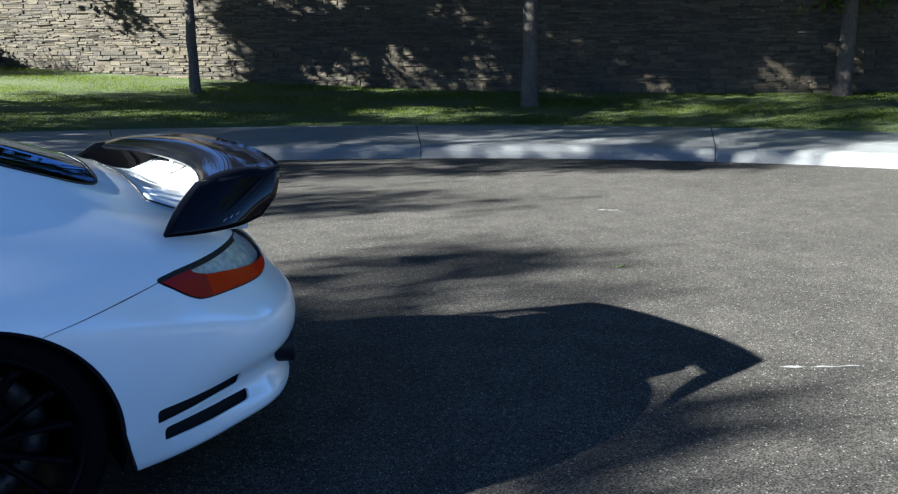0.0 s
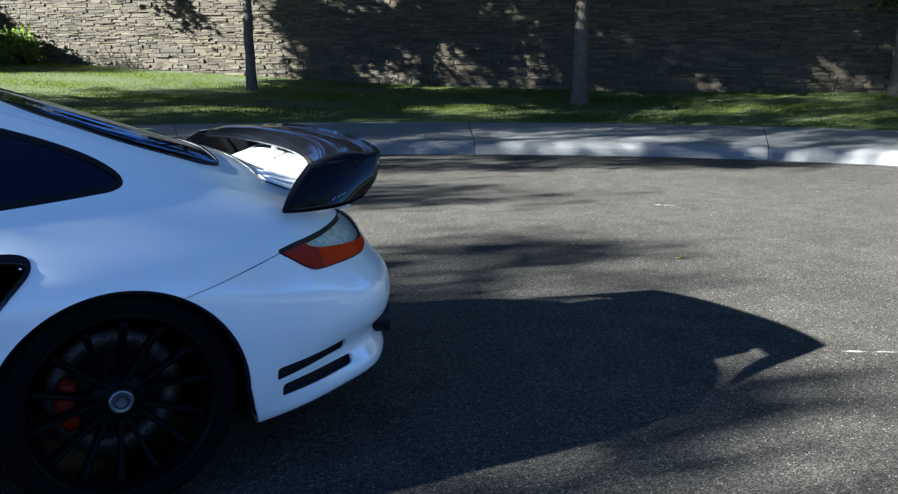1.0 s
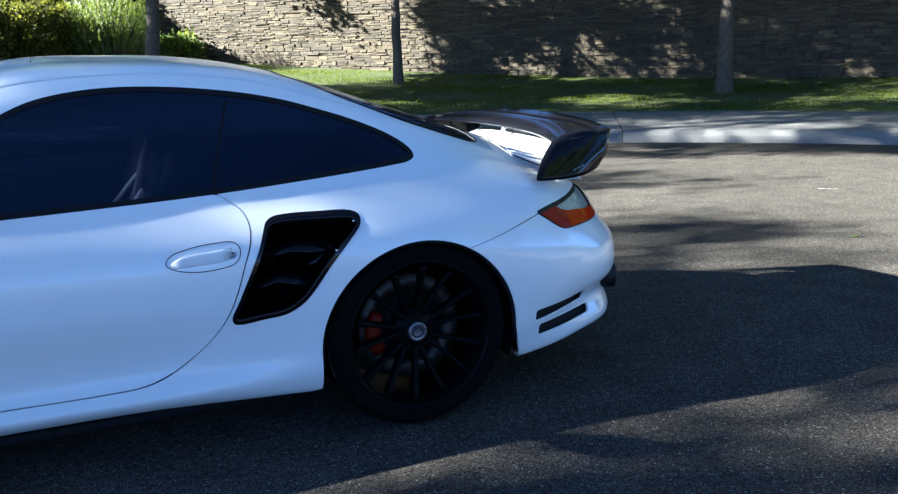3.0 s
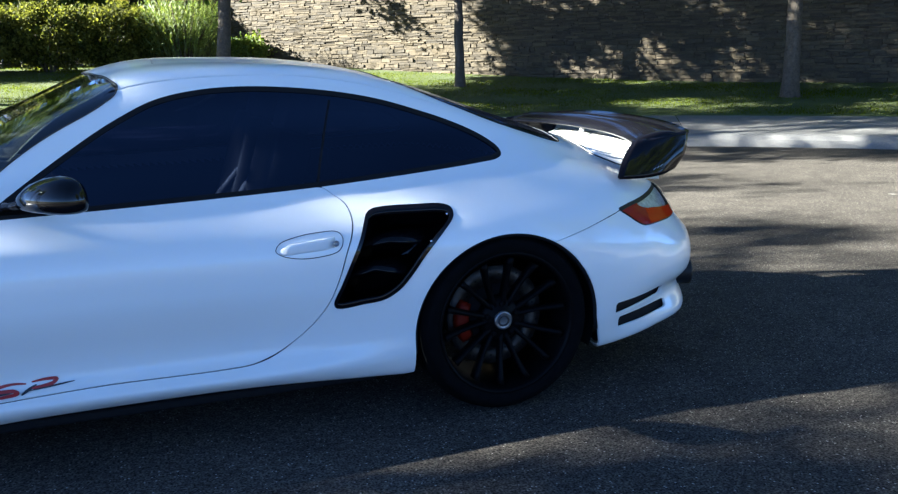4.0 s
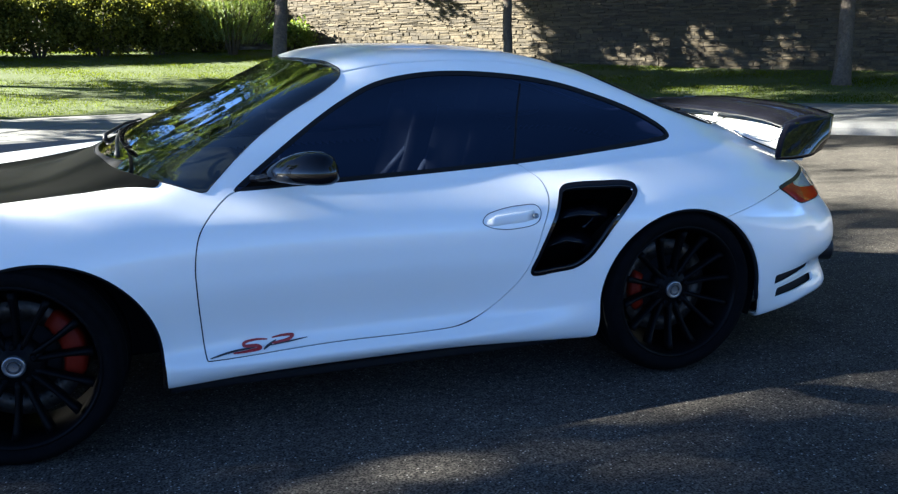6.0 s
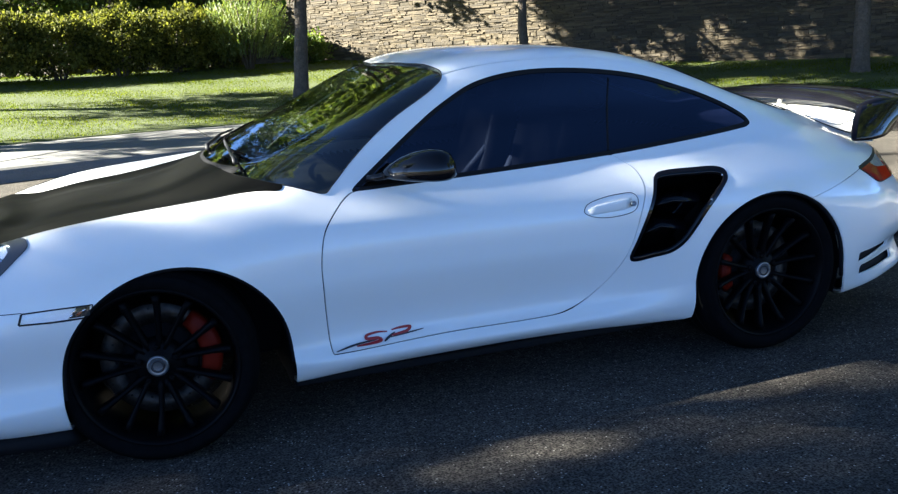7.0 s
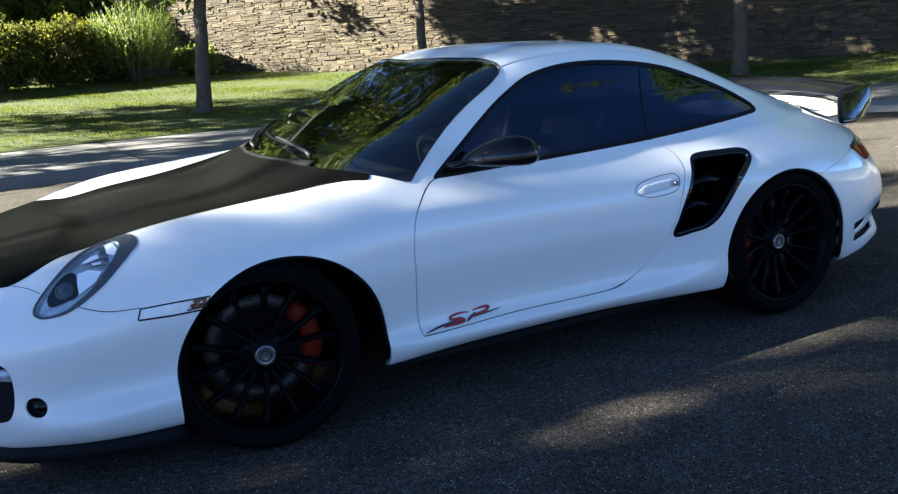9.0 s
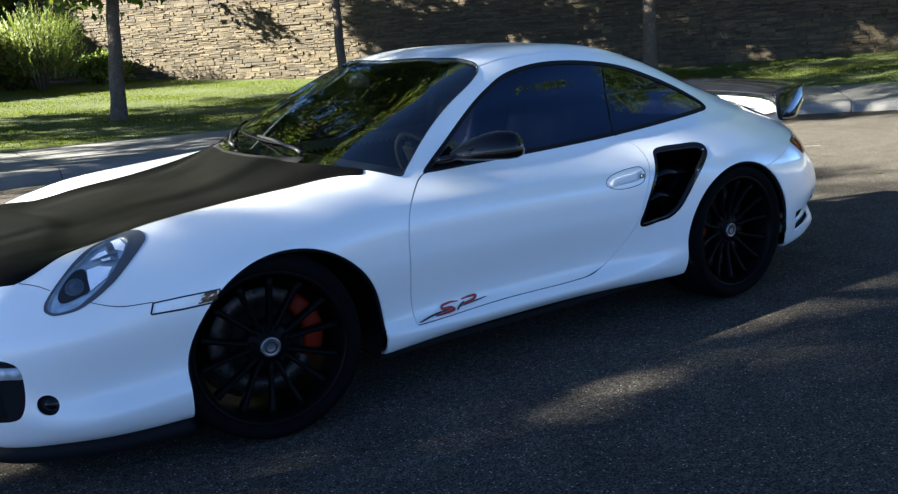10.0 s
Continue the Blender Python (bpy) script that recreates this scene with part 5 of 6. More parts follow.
    for j in range(11):
        t = -1 + 2 * j / 10
        a = (0 if back > 0 else math.pi) + t * (0.72 if back > 0 else 0.55) + (0.2 if back > 0 else 0.05)
        r0, r1 = (0.134, 0.204 - 0.012 * t * t) if back > 0 else (0.112, 0.168 - 0.010 * t * t)
        edge = -dish - 0.045 - 0.014 * abs(t) ** 3
        ax = math.cos(a)
        # local x runs along the car on the near side
        rows_o.append([out @ Vector((r * ax, r * math.sin(a), edge - (0.008 if k in (0, 3) else 0))) for k, r in enumerate((r0, r0 + 0.012, r1 - 0.012, r1))])
        rows_i.append([out @ Vector((r * ax, r * math.sin(a), -dish - 0.13)) for r in (r0, r0 + 0.012, r1 - 0.012, r1)])
    grid_solid(bm, rows_o, rows_i)
    part("caliper", bm, M_CALIPER, ob, "red brake caliper")
    return ob


for s in (-1, 1):
    wheel("wheel", 1.177, 0.328, s, 0.331, 0.30, 0.898, 0.046, 0, "black rear wheel with red brake caliper")
    wheel("wheel", -1.173, 0.320, s, 0.322, 0.235, 0.862, 0.030, -7, "black front wheel turned slightly, with red brake caliper")

# sill mark on the doors: plain strokes in red and black


def strokes(s, door):
    lines = [
        (M_DECAL, [(-0.400, 0.3125), (-0.44, 0.3160), (-0.478, 0.3085), (-0.478, 0.2995), (-0.435, 0.2945), (-0.425, 0.2865), (-0.465, 0.2810), (-0.515, 0.2795)], 0.0060),
        (M_DECAL, [(-0.385, 0.3160), (-0.345, 0.3200), (-0.315, 0.3170), (-0.325, 0.3060), (-0.365, 0.2985), (-0.395, 0.2965)], 0.0060),
        (M_DECALK, [(-0.372, 0.3060), (-0.395, 0.2930), (-0.415, 0.2800)], 0.0048),
        (M_DECALK, [(-0.590, 0.2730), (-0.520, 0.2850), (-0.440, 0.2905)], 0.0036),
        (M_DECALK, [(-0.395, 0.2900), (-0.330, 0.2960), (-0.265, 0.3030)], 0.0030),
    ]
    for m, pts, half in lines:
        run = rounded(pts, 10, False)
        t = np.gradient(run, axis=0)
        t /= np.linalg.norm(t, axis=1, keepdims=True)
        k = np.sin(np.linspace(0.15, math.pi - 0.15, len(run))) ** 0.5
        nrm = np.stack([-t[:, 1], t[:, 0]], 1) * (0.95 * half * k)[:, None]
        a, b = flank_many(run + nrm, 0.006, s), flank_many(run - nrm, 0.006, s)
        n = len(a)
        soup("mark_stroke", a + b, [(i, i + 1, n + i + 1, n + i) for i in range(n - 1)], m, door, "red and black door mark")


for door in [o for o in car.children if o.name.startswith("door") and "pillar" not in o.name]:
    strokes(-1 if door.data.vertices[0].co.y < 0 else 1, door)


# the body is skewed to fit the camera's view: higher on its far side
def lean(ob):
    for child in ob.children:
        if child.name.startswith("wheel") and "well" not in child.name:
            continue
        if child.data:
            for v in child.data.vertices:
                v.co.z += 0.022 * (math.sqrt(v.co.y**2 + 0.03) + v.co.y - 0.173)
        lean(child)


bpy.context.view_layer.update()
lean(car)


# ---- stone wall ----
WALL_A, WALL_B = Vector((-6.0, 30.65, 0)), Vector((24.0, -0.35, 0))
wall_dir = (WALL_B - WALL_A).normalized()
wall_out = Vector((wall_dir.y, -wall_dir.x, 0))
if wall_out.dot(Vector((CX, CY, 0)) - WALL_A) < 0:
    wall_out = -wall_out
wall_len = (WALL_B - WALL_A).length
WALL_Z0, WALL_Z1 = 0.35, 5.0
wm = Matrix(((wall_dir.x, -wall_out.x, 0, WALL_A.x), (wall_dir.y, -wall_out.y, 0, WALL_A.y), (0, 0, 1, 0), (0, 0, 0, 1)))
bm = bmesh.new()
box(bm, wall_len / 2, 0.25, (WALL_Z0 + WALL_Z1) / 2 - 0.2, wall_len, 0.4, WALL_Z1 - WALL_Z0 + 0.4, 0, wm)
wall = tagged(part("wall_stone", bm, M_MORTAR, None, smooth=False), "tall dry-laid wall of buff ledge stones", "wall", kind="structure")


def stone_verts(rnd, l, h, d):
    """An uneven block: a back outline and a smaller, tilted front face."""
    j = lambda a: rnd.uniform(-a, a)
    back = [(-l / 2, 0.02, -h / 2), (l / 2, 0.02, -h / 2), (l / 2, 0.02, h / 2), (-l / 2, 0.02, h / 2)]
    edge = [(x + j(0.01), -d * 0.55 + j(0.004), z + j(h * 0.12)) for x, _, z in back]
    face = [(x * 0.95 + j(0.01), -d + j(d * 0.3), z * 0.88 + j(h * 0.08)) for x, _, z in back]
    return back + edge + face


STONE_FACES = [(0, 1, 5, 4), (1, 2, 6, 5), (2, 3, 7, 6), (3, 0, 4, 7), (4, 5, 9, 8), (5, 6, 10, 9), (6, 7, 11, 10), (7, 4, 8, 11), (8, 9, 10, 11)]
rnd = random.Random(11)
stones = []
z = WALL_Z0
while z < WALL_Z1:
    h = rnd.choice((0.032, 0.038, 0.045, 0.055, 0.065, 0.095))
    x = rnd.uniform(-0.3, 0)
    while x < wall_len:
        l = rnd.uniform(0.10, 0.34) if rnd.random() < 0.75 else rnd.uniform(0.34, 0.6)
        if rnd.random() < 0.35 and h > 0.09:
            stones.append((x + l / 2, z + h * 0.25, l - 0.006, h * 0.48))
            stones.append((x + l / 2, z + h * 0.76, l - 0.006, h * 0.46))
        else:
            stones.append((x + l / 2, z + h / 2 + rnd.uniform(-0.008, 0.008), l - 0.006, h + rnd.uniform(-0.008, 0.005)))
        x += l
    z += h
near_s = (Vector((11.0, 13.1, 0)) - WALL_A).dot(wall_dir)
near = sorted(range(len(stones)), key=lambda i: abs(stones[i][0] - near_s) + 1.6 * abs(stones[i][1] - 1.6))[:300]
near_set = set(near)
verts, faces = [], []
for i, (x, zc, l, h) in enumerate(stones):
    if i in near_set:
        continue
    base = len(verts)
    m = wm @ Matrix.Translation((x, 0.05, zc))
    verts += [tuple(m @ Vector(v)) for v in stone_verts(rnd, l, h, rnd.uniform(0.018, 0.055))]
    faces += [tuple(base + k for k in f) for f in STONE_FACES]
tagged(soup("stone_courses", verts, faces, M_STONES, wall), kind="stuff")


# ---- trees ----
def leaf_cloud(rnd, centres, per, spread, size, flat=0.6):
    """Many small folded leaves round the given twig ends."""
    n = len(centres) * per
    g = np.random.RandomState(rnd.randrange(10**6))
    c = np.repeat(np.array(centres, float), per, 0) + g.normal(0, 1, (n, 3)) * np.array(spread)
    d = g.normal(0, 1, (n, 3))
    d[:, 2] -= flat
    d /= np.linalg.norm(d, axis=1, keepdims=True)
    side = np.cross(d, g.normal(0, 1, (n, 3)))
    side /= np.linalg.norm(side, axis=1, keepdims=True) + 1e-9
    up = np.cross(side, d)
    s = (size * g.uniform(0.6, 1.35, n))[:, None]
    w = s * 0.34
    v = np.empty((n, 4, 3))
    v[:, 0], v[:, 1], v[:, 2], v[:, 3] = c, c + d * s * 0.5 + side * w + up * s * 0.10, c + d * s, c + d * s * 0.5 - side * w + up * s * 0.10
    k = np.arange(n)[:, None] * 4
    return v.reshape(-1, 3), np.concatenate([np.concatenate([k, k + 1, k + 2], 1), np.concatenate([k, k + 2, k + 3], 1)])


def tree(base, fork, lean, r0, label, crown, radius, clumps, per, size, seed, gaps=1.0, skirt=-9.0, group="street trees"):
    """A trunk to the fork, limbs into an uneven crown of leaf clumps. crown: centre from the base; no clump hangs below the skirt."""
    rnd = random.Random(seed)
    root = tagged(new("street_tree"), label, "tree", group)
    root.location = base
    bm = bmesh.new()
    pts, rad = [(0, 0, -0.2), (0, 0, 0.0), (0, 0, 0.12), (lean[0] * 0.4, lean[1] * 0.4, 0.4)], [r0 * 1.7, r0 * 1.45, r0 * 1.2, r0 * 1.04]
    for k in range(1, 8):
        zz = 0.4 + (fork - 0.4) * k / 7
        pts.append((lean[0] * zz + rnd.uniform(-0.012, 0.012), lean[1] * zz + rnd.uniform(-0.012, 0.012), zz))
        rad.append(r0 * (1.03 - 0.28 * k / 7) * rnd.uniform(0.96, 1.04))
    tube(bm, pts, rad, 14)
    part("trunk", bm, M_BARK, root)
    top = Vector(pts[-1])
    cc = Vector(crown)
    centres = []
    for i in range(7):
        a = 2 * math.pi * i / 7 + rnd.uniform(-0.3, 0.3)
        rr = rnd.uniform(0.45, 0.85) if i else 0.1
        end = cc + Vector((radius[0] * rr * math.cos(a), radius[1] * rr * math.sin(a), radius[2] * rnd.uniform(-0.3, 0.6)))
        mid = top.lerp(end, 0.5) + Vector((rnd.uniform(-0.2, 0.2), rnd.uniform(-0.2, 0.2), 0.25))
        bm = bmesh.new()
        tube(bm, [top - Vector((0, 0, 0.15)), top.lerp(mid, 0.5), mid, end], [r0 * 0.6, r0 * 0.42, r0 * 0.3, r0 * 0.1], 8)
        limb = part("limb", bm, M_BARK, root)
        for j in range(4):
            a2, q = rnd.uniform(0, 6.28), mid.lerp(end, rnd.uniform(0.2, 1.0))
            tip = q + Vector((math.cos(a2) * radius[0] * 0.3, math.sin(a2) * radius[1] * 0.3, rnd.uniform(-0.2, 0.6)))
            bm = bmesh.new()
            tube(bm, [q, q.lerp(tip, 0.5) + Vector((0, 0, 0.08)), tip], [r0 * 0.14, r0 * 0.09, r0 * 0.03], 5)
            part("twig", bm, M_BARK, limb)
            centres.append(tuple(tip))
    while len(centres) < clumps:
        p = Vector((rnd.gauss(0, 1), rnd.gauss(0, 1), rnd.gauss(0, 1)))
        p = p.normalized() * rnd.uniform(0.35, 1.0) ** 0.6
        wob = 1 + 0.35 * noise.noise(Vector((p.x * 2 + seed, p.y * 2, p.z * 2)))
        q = (cc.x + p.x * radius[0] * wob, cc.y + p.y * radius[1] * wob, cc.z + p.z * radius[2] * wob)
        if q[2] < skirt:
            continue
        low = 0.1 if p.z < 0 else -0.1
        if noise.noise(Vector((q[0] * 0.5 + seed * 7.3, q[1] * 0.5, q[2] * 0.5))) > low - gaps:
            centres.append(q)
    v, f = leaf_cloud(rnd, centres, per, (0.24, 0.24, 0.17), size)
    me = bpy.data.meshes.new("crown")
    me.from_pydata(v.tolist(), [], f.tolist())
    me.materials.append(M_LEAF)
    ob = new("crown", me)
    ob.parent = root
    tagged(ob, kind="stuff")
    return root


BARK_LABEL = "slim street tree with mottled grey-brown bark on a lawn"
tree((1.73, 13.25, 0.48), 2.9, (0.085, 0.02), 0.135, BARK_LABEL, (0.6, 1.4, 7.6), (4.2, 4.8, 5.2), 540, 180, 0.15, 1, -0.10)
tree((6.95, 14.2, 0.66), 2.9, (-0.015, 0), 0.105, BARK_LABEL, (0.6, -0.6, 7.4), (3.8, 3.6, 5.0), 250, 180, 0.15, 2, -0.13, 2.7)
tree((11.75, 9.4, 0.46), 3.0, (0.0, 0), 0.15, BARK_LABEL, (-0.6, 0.2, 7.2), (4.2, 4.0, 4.6), 250, 180, 0.15, 3, -0.12, 2.9)
tree((17.0, 6.2, 0.65), 3.0, (0.02, 0), 0.15, BARK_LABEL, (-0.8, 0.6, 5.6), (3.8, 3.8, 3.6), 700, 100, 0.14, 4, 0.35)
# trees out of view, added to cast the dappled shade
OFF_LABEL = "unseen leafy tree beyond the verge, added for shade and reflections"
tree((-5.2, 10.1, 0.35), 2.8, (0, 0), 0.16, OFF_LABEL, (-0.3, -0.2, 7.2), (3.4, 3.0, 5.2), 290, 80, 0.13, 5, 0.08)
tree((-19.0, 0.7, 0.90), 4.5, (0, 0), 0.22, OFF_LABEL, (0, 0, 8.9), (3.2, 2.4, 3.7), 64, 80, 0.15, 6, 0.08)
tree((-9.0, 15.2, 0.95), 3.4, (0, 0), 0.15, OFF_LABEL, (0, 0, 6.6), (2.9, 2.6, 3.6), 300, 80, 0.14, 9, 0.15)
tree((-11.8, 7.6, 0.60), 4.0, (0, 0), 0.15, OFF_LABEL, (0, 0, 6.3), (1.5, 1.0, 1.2), 34, 70, 0.13, 10, 0.2)
tree((-14.2, 4.9, 0.60), 4.4, (0, 0), 0.15, OFF_LABEL, (0, -0.7, 7.3), (1.6, 1.5, 1.1), 38, 72, 0.13, 11, 0.1)
tree((-14.6, 1.0, 0.60), 3.6, (0, 0), 0.14, OFF_LABEL, (0.4, -0.08, 5.85), (1.4, 0.95, 1.05), 74, 72, 0.13, 12, 0.15)
# thin stems with tiny crowns, added only to block sun off car and road
tree((-14.6, 2.1, 0.60), 3.6, (0, 0), 0.05, OFF_LABEL, (0.4, -0.1, 4.75), (0.8, 0.45, 0.25), 30, 40, 0.13, 14, 0.3)
tree((-14.2, 2.6, 0.60), 6.5, (0, 0), 0.03, OFF_LABEL, (0, 0, 6.85), (0.5, 0.45, 0.2), 30, 7, 0.12, 25)
tree((-16.0, 1.94, 0.75), 6.0, (0, 0), 0.03, OFF_LABEL, (0, 0, 6.55), (0.3, 0.16, 0.35), 32, 6, 0.12, 26)
tree((-16.0, 2.3, 0.75), 6.8, (0, 0), 0.03, OFF_LABEL, (0, 0, 7.25), (0.3, 0.3, 0.15), 30, 6, 0.12, 27)
tree((-17.0, 2.0, 0.75), 5.6, (0, 0), 0.11, OFF_LABEL, (0, -0.1, 7.95), (1.0, 0.5, 0.6), 26, 30, 0.13, 15)
tree((-18.28, 2.9, 0.90), 7.6, (0, 0), 0.03, OFF_LABEL, (0, 0, 8.1), (0.22, 0.16, 0.05), 30, 9, 0.12, 16)
tree((-17.0, 2.5, 0.90), 6.0, (0, 0), 0.03, OFF_LABEL, (0, 0, 6.4), (0.35, 0.2, 0.08), 30, 16, 0.12, 21)
tree((-16.6, 3.1, 0.90), 7.6, (0, 0), 0.03, OFF_LABEL, (0, 0, 8.1), (0.3, 0.16, 0.05), 30, 7, 0.12, 22)
# added at the back to fill the windscreen's reflections with leaves
tree((-8.5, 27.2, 1.2), 3.6, (0, 0), 0.2, OFF_LABEL, (0, 0, 6.2), (4.2, 3.2, 5.2), 420, 70, 0.18, 23, 0.3)
tree((3.5, 28.5, 1.2), 3.6, (0, 0), 0.2, OFF_LABEL, (0, 0, 6.2), (4.2, 3.2, 5.2), 420, 70, 0.18, 24, 0.3)
# added out of view to keep sky light off the wall
tree((15.6, 1.7, 0.45), 3.0, (0.0, 0), 0.15, OFF_LABEL, (-0.2, 0.3, 6.2), (4.0, 3.8, 4.2), 620, 90, 0.14, 17, 0.3)
# added out of view to darken what the wing's end plate reflects
tree((16.6, -4.8, 0.45), 3.0, (0.0, 0), 0.16, OFF_LABEL, (0, 0, 6.0), (3.6, 3.6, 4.6), 480, 90, 0.15, 19, 0.3)
tree((14.0, -13.8, 0.45), 3.0, (0.0, 0), 0.16, OFF_LABEL, (0, 0, 5.6), (3.6, 3.6, 4.4), 480, 90, 0.15, 20, 0.3)
# added high at the back, for the windscreen's reflections too
tree((-3.0, 24.8, 1.0), 5.0, (0, 0), 0.24, OFF_LABEL, (0, 0, 10.0), (4.2, 3.2, 5.2), 430, 75, 0.16, 13, 0.2)
# added out of view to shade the walk on the left
tree((-11.5, 11.8, 0.90), 3.4, (0, 0), 0.17, OFF_LABEL, (0, 0, 6.6), (2.9, 2.5, 3.6), 150, 80, 0.14, 7, 0.1)



# ---- shrubs by the wall ----
def shrub(name, base, size, n, leaf, material, label, seed, needles=False):
    rnd = random.Random(seed)
    root = tagged(new(name), label, "shrub", "shrubs before the wall")
    root.location = base
    bm = bmesh.new()
    for k in range(9):
        a = 2 * math.pi * k / 9
        tip = Vector((size[0] * 0.6 * math.cos(a), size[1] * 0.6 * math.sin(a), size[2] * rnd.uniform(0.6, 0.9)))
        tube(bm, [(0.05 * math.cos(a), 0.05 * math.sin(a), -0.1), tip * 0.5 + Vector((0, 0, 0.1)), tip], [0.03, 0.02, 0.008], 6)
    tagged(part("stem", bm, M_BARK, root), kind="stuff")
    verts, faces = [], []
    if needles:
        g = np.random.RandomState(seed)
        for k in range(n):
            a, t = g.uniform(0, 2 * math.pi), g.uniform(0, 1) ** 0.5
            foot = np.array((size[0] * 0.8 * t * math.cos(a), size[1] * 0.8 * t * math.sin(a), size[2] * g.uniform(0.15, 0.75) * (1 - 0.3 * t)))
            lean = np.array((math.cos(a) * (0.2 + 0.5 * t), math.sin(a) * (0.2 + 0.5 * t), 1.0)) + g.normal(0, 0.14, 3)
            lean /= np.linalg.norm(lean)
            ln = g.uniform(0.35, 0.75)
            for j in range(16):
                p = foot + lean * ln * (j / 16)
                d = g.normal(0, 1, 3)
                d = d - lean * d.dot(lean)
                d = d / np.linalg.norm(d) * 0.6 + lean * 0.8
                s = np.cross(d, lean)
                s = s / (np.linalg.norm(s) + 1e-9) * 0.011
                q = len(verts)
                verts += [tuple(p - s), tuple(p + s), tuple(p + d * leaf)]
                faces.append((q, q + 1, q + 2))
    else:
        centres = []
        while len(centres) < n:
            p = Vector((rnd.gauss(0, 1), rnd.gauss(0, 1), rnd.gauss(0, 1))).normalized() * rnd.uniform(0.6, 1.0)
            wob = 1 + 0.3 * noise.noise(Vector((p.x * 2.2 + seed * 3.1, p.y * 2.2, p.z * 2.2)))
            q = (p.x * size[0] * wob, p.y * size[1] * wob, size[2] * 0.52 + p.z * size[2] * 0.48 * wob)
            if q[2] > 0.08:
                centres.append(q)
        verts, faces = leaf_cloud(rnd, centres, 60, (0.11, 0.11, 0.09), leaf, -0.5)
        verts, faces = verts.tolist(), faces.tolist()
    me = bpy.data.meshes.new("leaves")
    me.from_pydata(verts, [], faces)
    me.materials.append(material)
    ob = new("leaves", me)
    ob.parent = root
    tagged(ob, kind="stuff")


def ground_z(x, y):
    return terrain(math.hypot(x - CX, y - CY))


HEDGE_LABEL = "rounded evergreen shrub with sunlit yellow-green leaves"
for k, (x, y, sx, sz) in enumerate(((-7.6, 18.0, 1.2, 1.5), (-6.0, 18.3, 1.2, 1.6), (-4.4, 18.5, 1.2, 1.6), (-3.0, 18.9, 1.2, 1.6), (-1.6, 19.2, 1.15, 1.7), (-0.3, 19.6, 1.1, 1.7), (0.9, 20.2, 0.9, 1.5))):
    shrub("shrub", (x, y, ground_z(x, y) - 0.03), (sx, 0.9, sz), 150, 0.088, M_HEDGE, HEDGE_LABEL, 40 + k)
shrub("needle_shrub", (1.5, 19.4, ground_z(1.5, 19.4) - 0.03), (1.0, 0.9, 2.3), 750, 0.075, M_ROSEMARY, "upright needle-leaved shrub, bright green in the sun", 60, True)
shrub("shrub", (3.1, 20.2, ground_z(3.1, 20.2) - 0.03), (0.6, 0.6, 0.7), 40, 0.10, M_LEAF, "dark low shrub in the shade", 61)
for k, (x, y, sx, sz) in enumerate(((-7.5, 22.6, 2.0, 4.2), (-4.6, 23.0, 2.0, 4.4), (-2.0, 23.2, 1.9, 4.2), (0.4, 23.2, 1.7, 4.2))):
    shrub("tall_shrub", (x, y, ground_z(x, y) - 0.03), (sx, 1.2, sz), 210, 0.13, M_LEAF, "tall dark shrub behind the low planting", 70 + k)


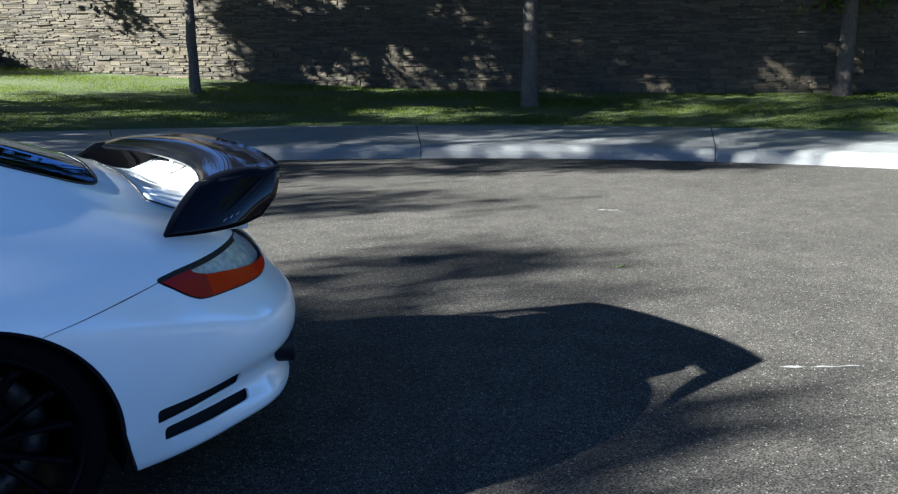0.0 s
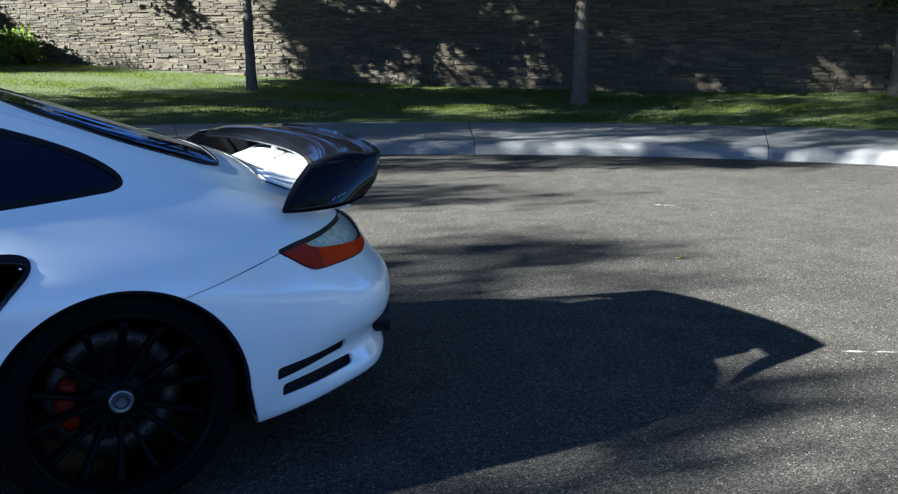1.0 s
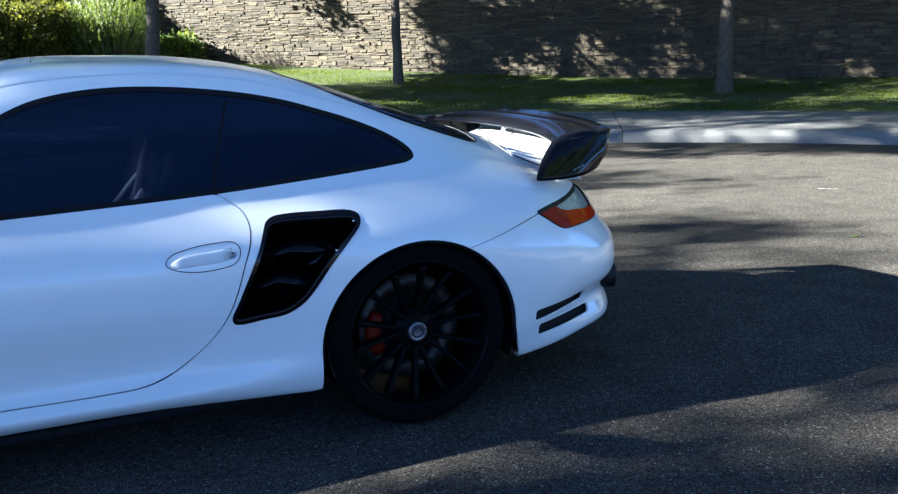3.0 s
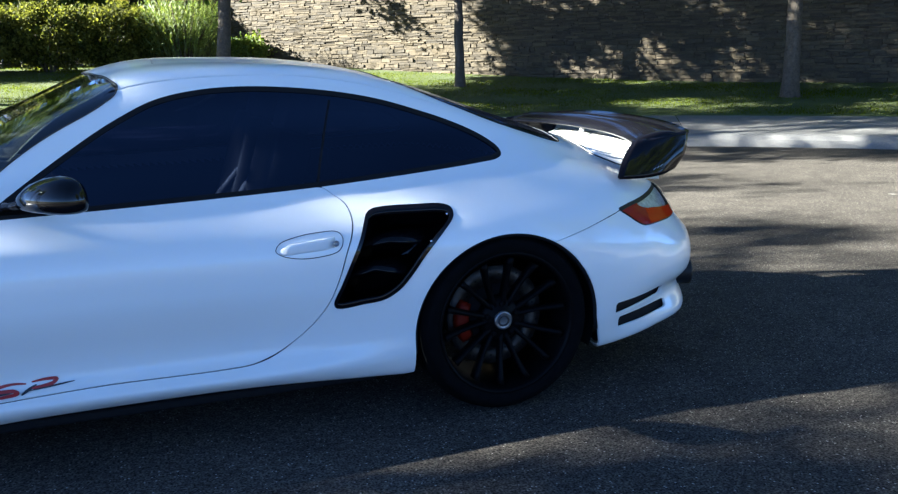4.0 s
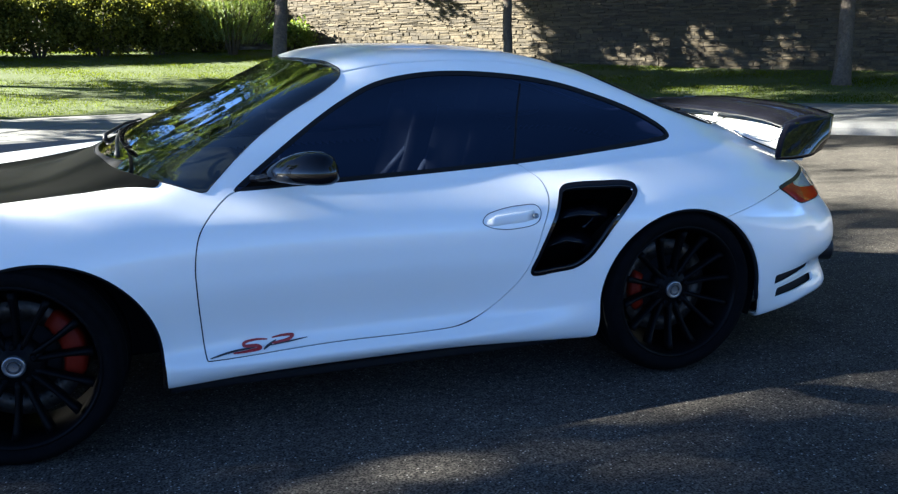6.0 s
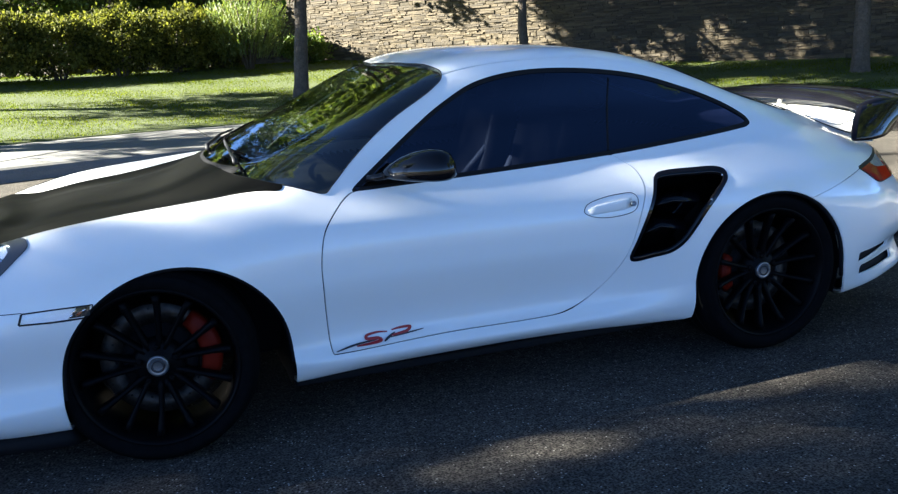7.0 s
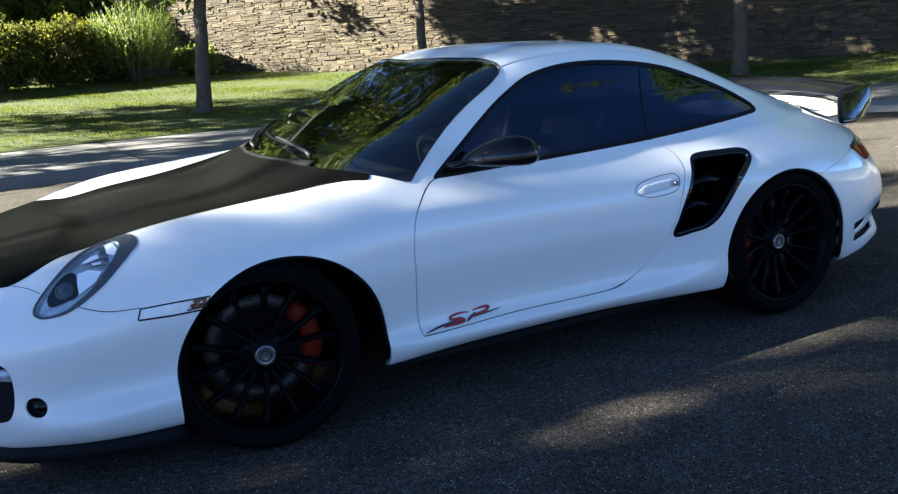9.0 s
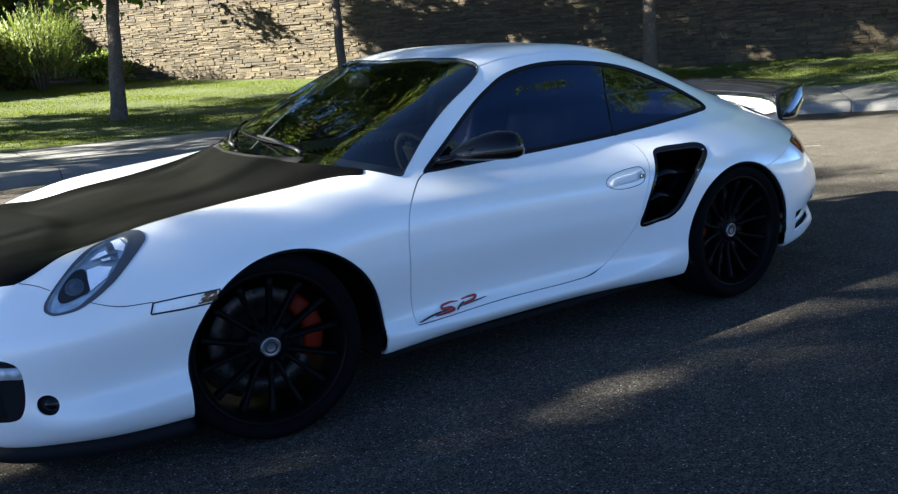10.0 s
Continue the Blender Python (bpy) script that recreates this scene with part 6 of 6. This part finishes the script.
# ---- grass ----
def grass(n, seed):
    g = np.random.RandomState(seed)
    a = np.radians(g.uniform(8, 122, n))
    r = np.sqrt(g.uniform(R_WALK**2, 25.5**2, n))
    x, y = CX + r * np.cos(a), CY + r * np.sin(a)
    before = (x - WALL_A.x) * wall_out.x + (y - WALL_A.y) * wall_out.y > 0.02
    x, y, r = x[before], y[before], r[before]
    m = len(x)
    z = 0.32 + 0.1 * (np.minimum(r, 24.0) - R_WALK) - 0.01
    h = g.uniform(0.016, 0.040, m) * (1 + 0.4 * np.sin(x * 1.7 + y * 2.3) * np.sin(x * 0.6 - y))
    b = g.uniform(0, 2 * math.pi, m)
    w = g.uniform(0.006, 0.012, m)
    lean = g.normal(0, 0.35, (m, 2)) * h[:, None]
    v = np.empty((m, 3, 3))
    v[:, 0] = np.stack([x - w * np.cos(b), y - w * np.sin(b), z], 1)
    v[:, 1] = np.stack([x + w * np.cos(b), y + w * np.sin(b), z], 1)
    v[:, 2] = np.stack([x + lean[:, 0], y + lean[:, 1], z + h], 1)
    return v.reshape(-1, 3), np.arange(3 * m).reshape(-1, 3)


gv, gf = grass(420000, 5)
me = bpy.data.meshes.new("lawn_grass")
me.from_pydata(gv.tolist(), [], gf.tolist())
me.materials.append(M_GRASS)
tagged(new("lawn_grass", me), "short mown green grass on the verge", "grass", kind="stuff")

# ---- litter on the road ----
bm = bmesh.new()
tube(bm, [(4.98, 0.60, 0.008), (5.02, 0.575, 0.012), (5.06, 0.60, 0.02)], [0.004, 0.006, 0.003], 6)
tagged(part("twig", bm, M_LEAF, None), "small green twig lying on the asphalt", "twig")
M_CHALK = noisy(mat("chalk_scuff", (0.4, 0.39, 0.36), 0.9), 30.0, (0.10, 0.095, 0.085), (0.34, 0.33, 0.30), 6.0)
for pts, wdt in (([(4.20, -1.11), (4.36, -1.22), (4.50, -1.30)], 0.006), ([(6.50, 2.28), (6.58, 2.20), (6.64, 2.17)], 0.012)):
    run = rounded([(a, b) for a, b in pts], 8, False)
    st = strip(run, wdt)
    n = len(run)
    soup_ob = soup("scuff", [(p[0] + 0.006 * math.sin(i * 5.1), p[1] + 0.006 * math.cos(i * 7.3), 0.004) for i, p in enumerate(st)], [(i, i + 1, 2 * n - 2 - i, 2 * n - 1 - i) for i in range(n - 1)], M_CHALK)
    tagged(soup_ob, "pale scuff mark on the asphalt", "mark", kind="structure")

# ---- the wall's nearest stones, each a piece of its own ----
variants = []
rnd = random.Random(21)
for k in range(14):
    me = bpy.data.meshes.new("stone")
    me.from_pydata(stone_verts(rnd, 1.0, 1.0, 1.0), [], STONE_FACES)
    me.materials.append(M_STONE)
    variants.append(me)
for i in near:
    x, zc, l, h = stones[i]
    ob = new("stone", variants[rnd.randrange(14)])
    ob.parent = wall
    ob.matrix_world = wm @ Matrix.Translation((x, 0.05, zc)) @ Matrix.Diagonal((l, rnd.uniform(0.018, 0.055), h, 1))
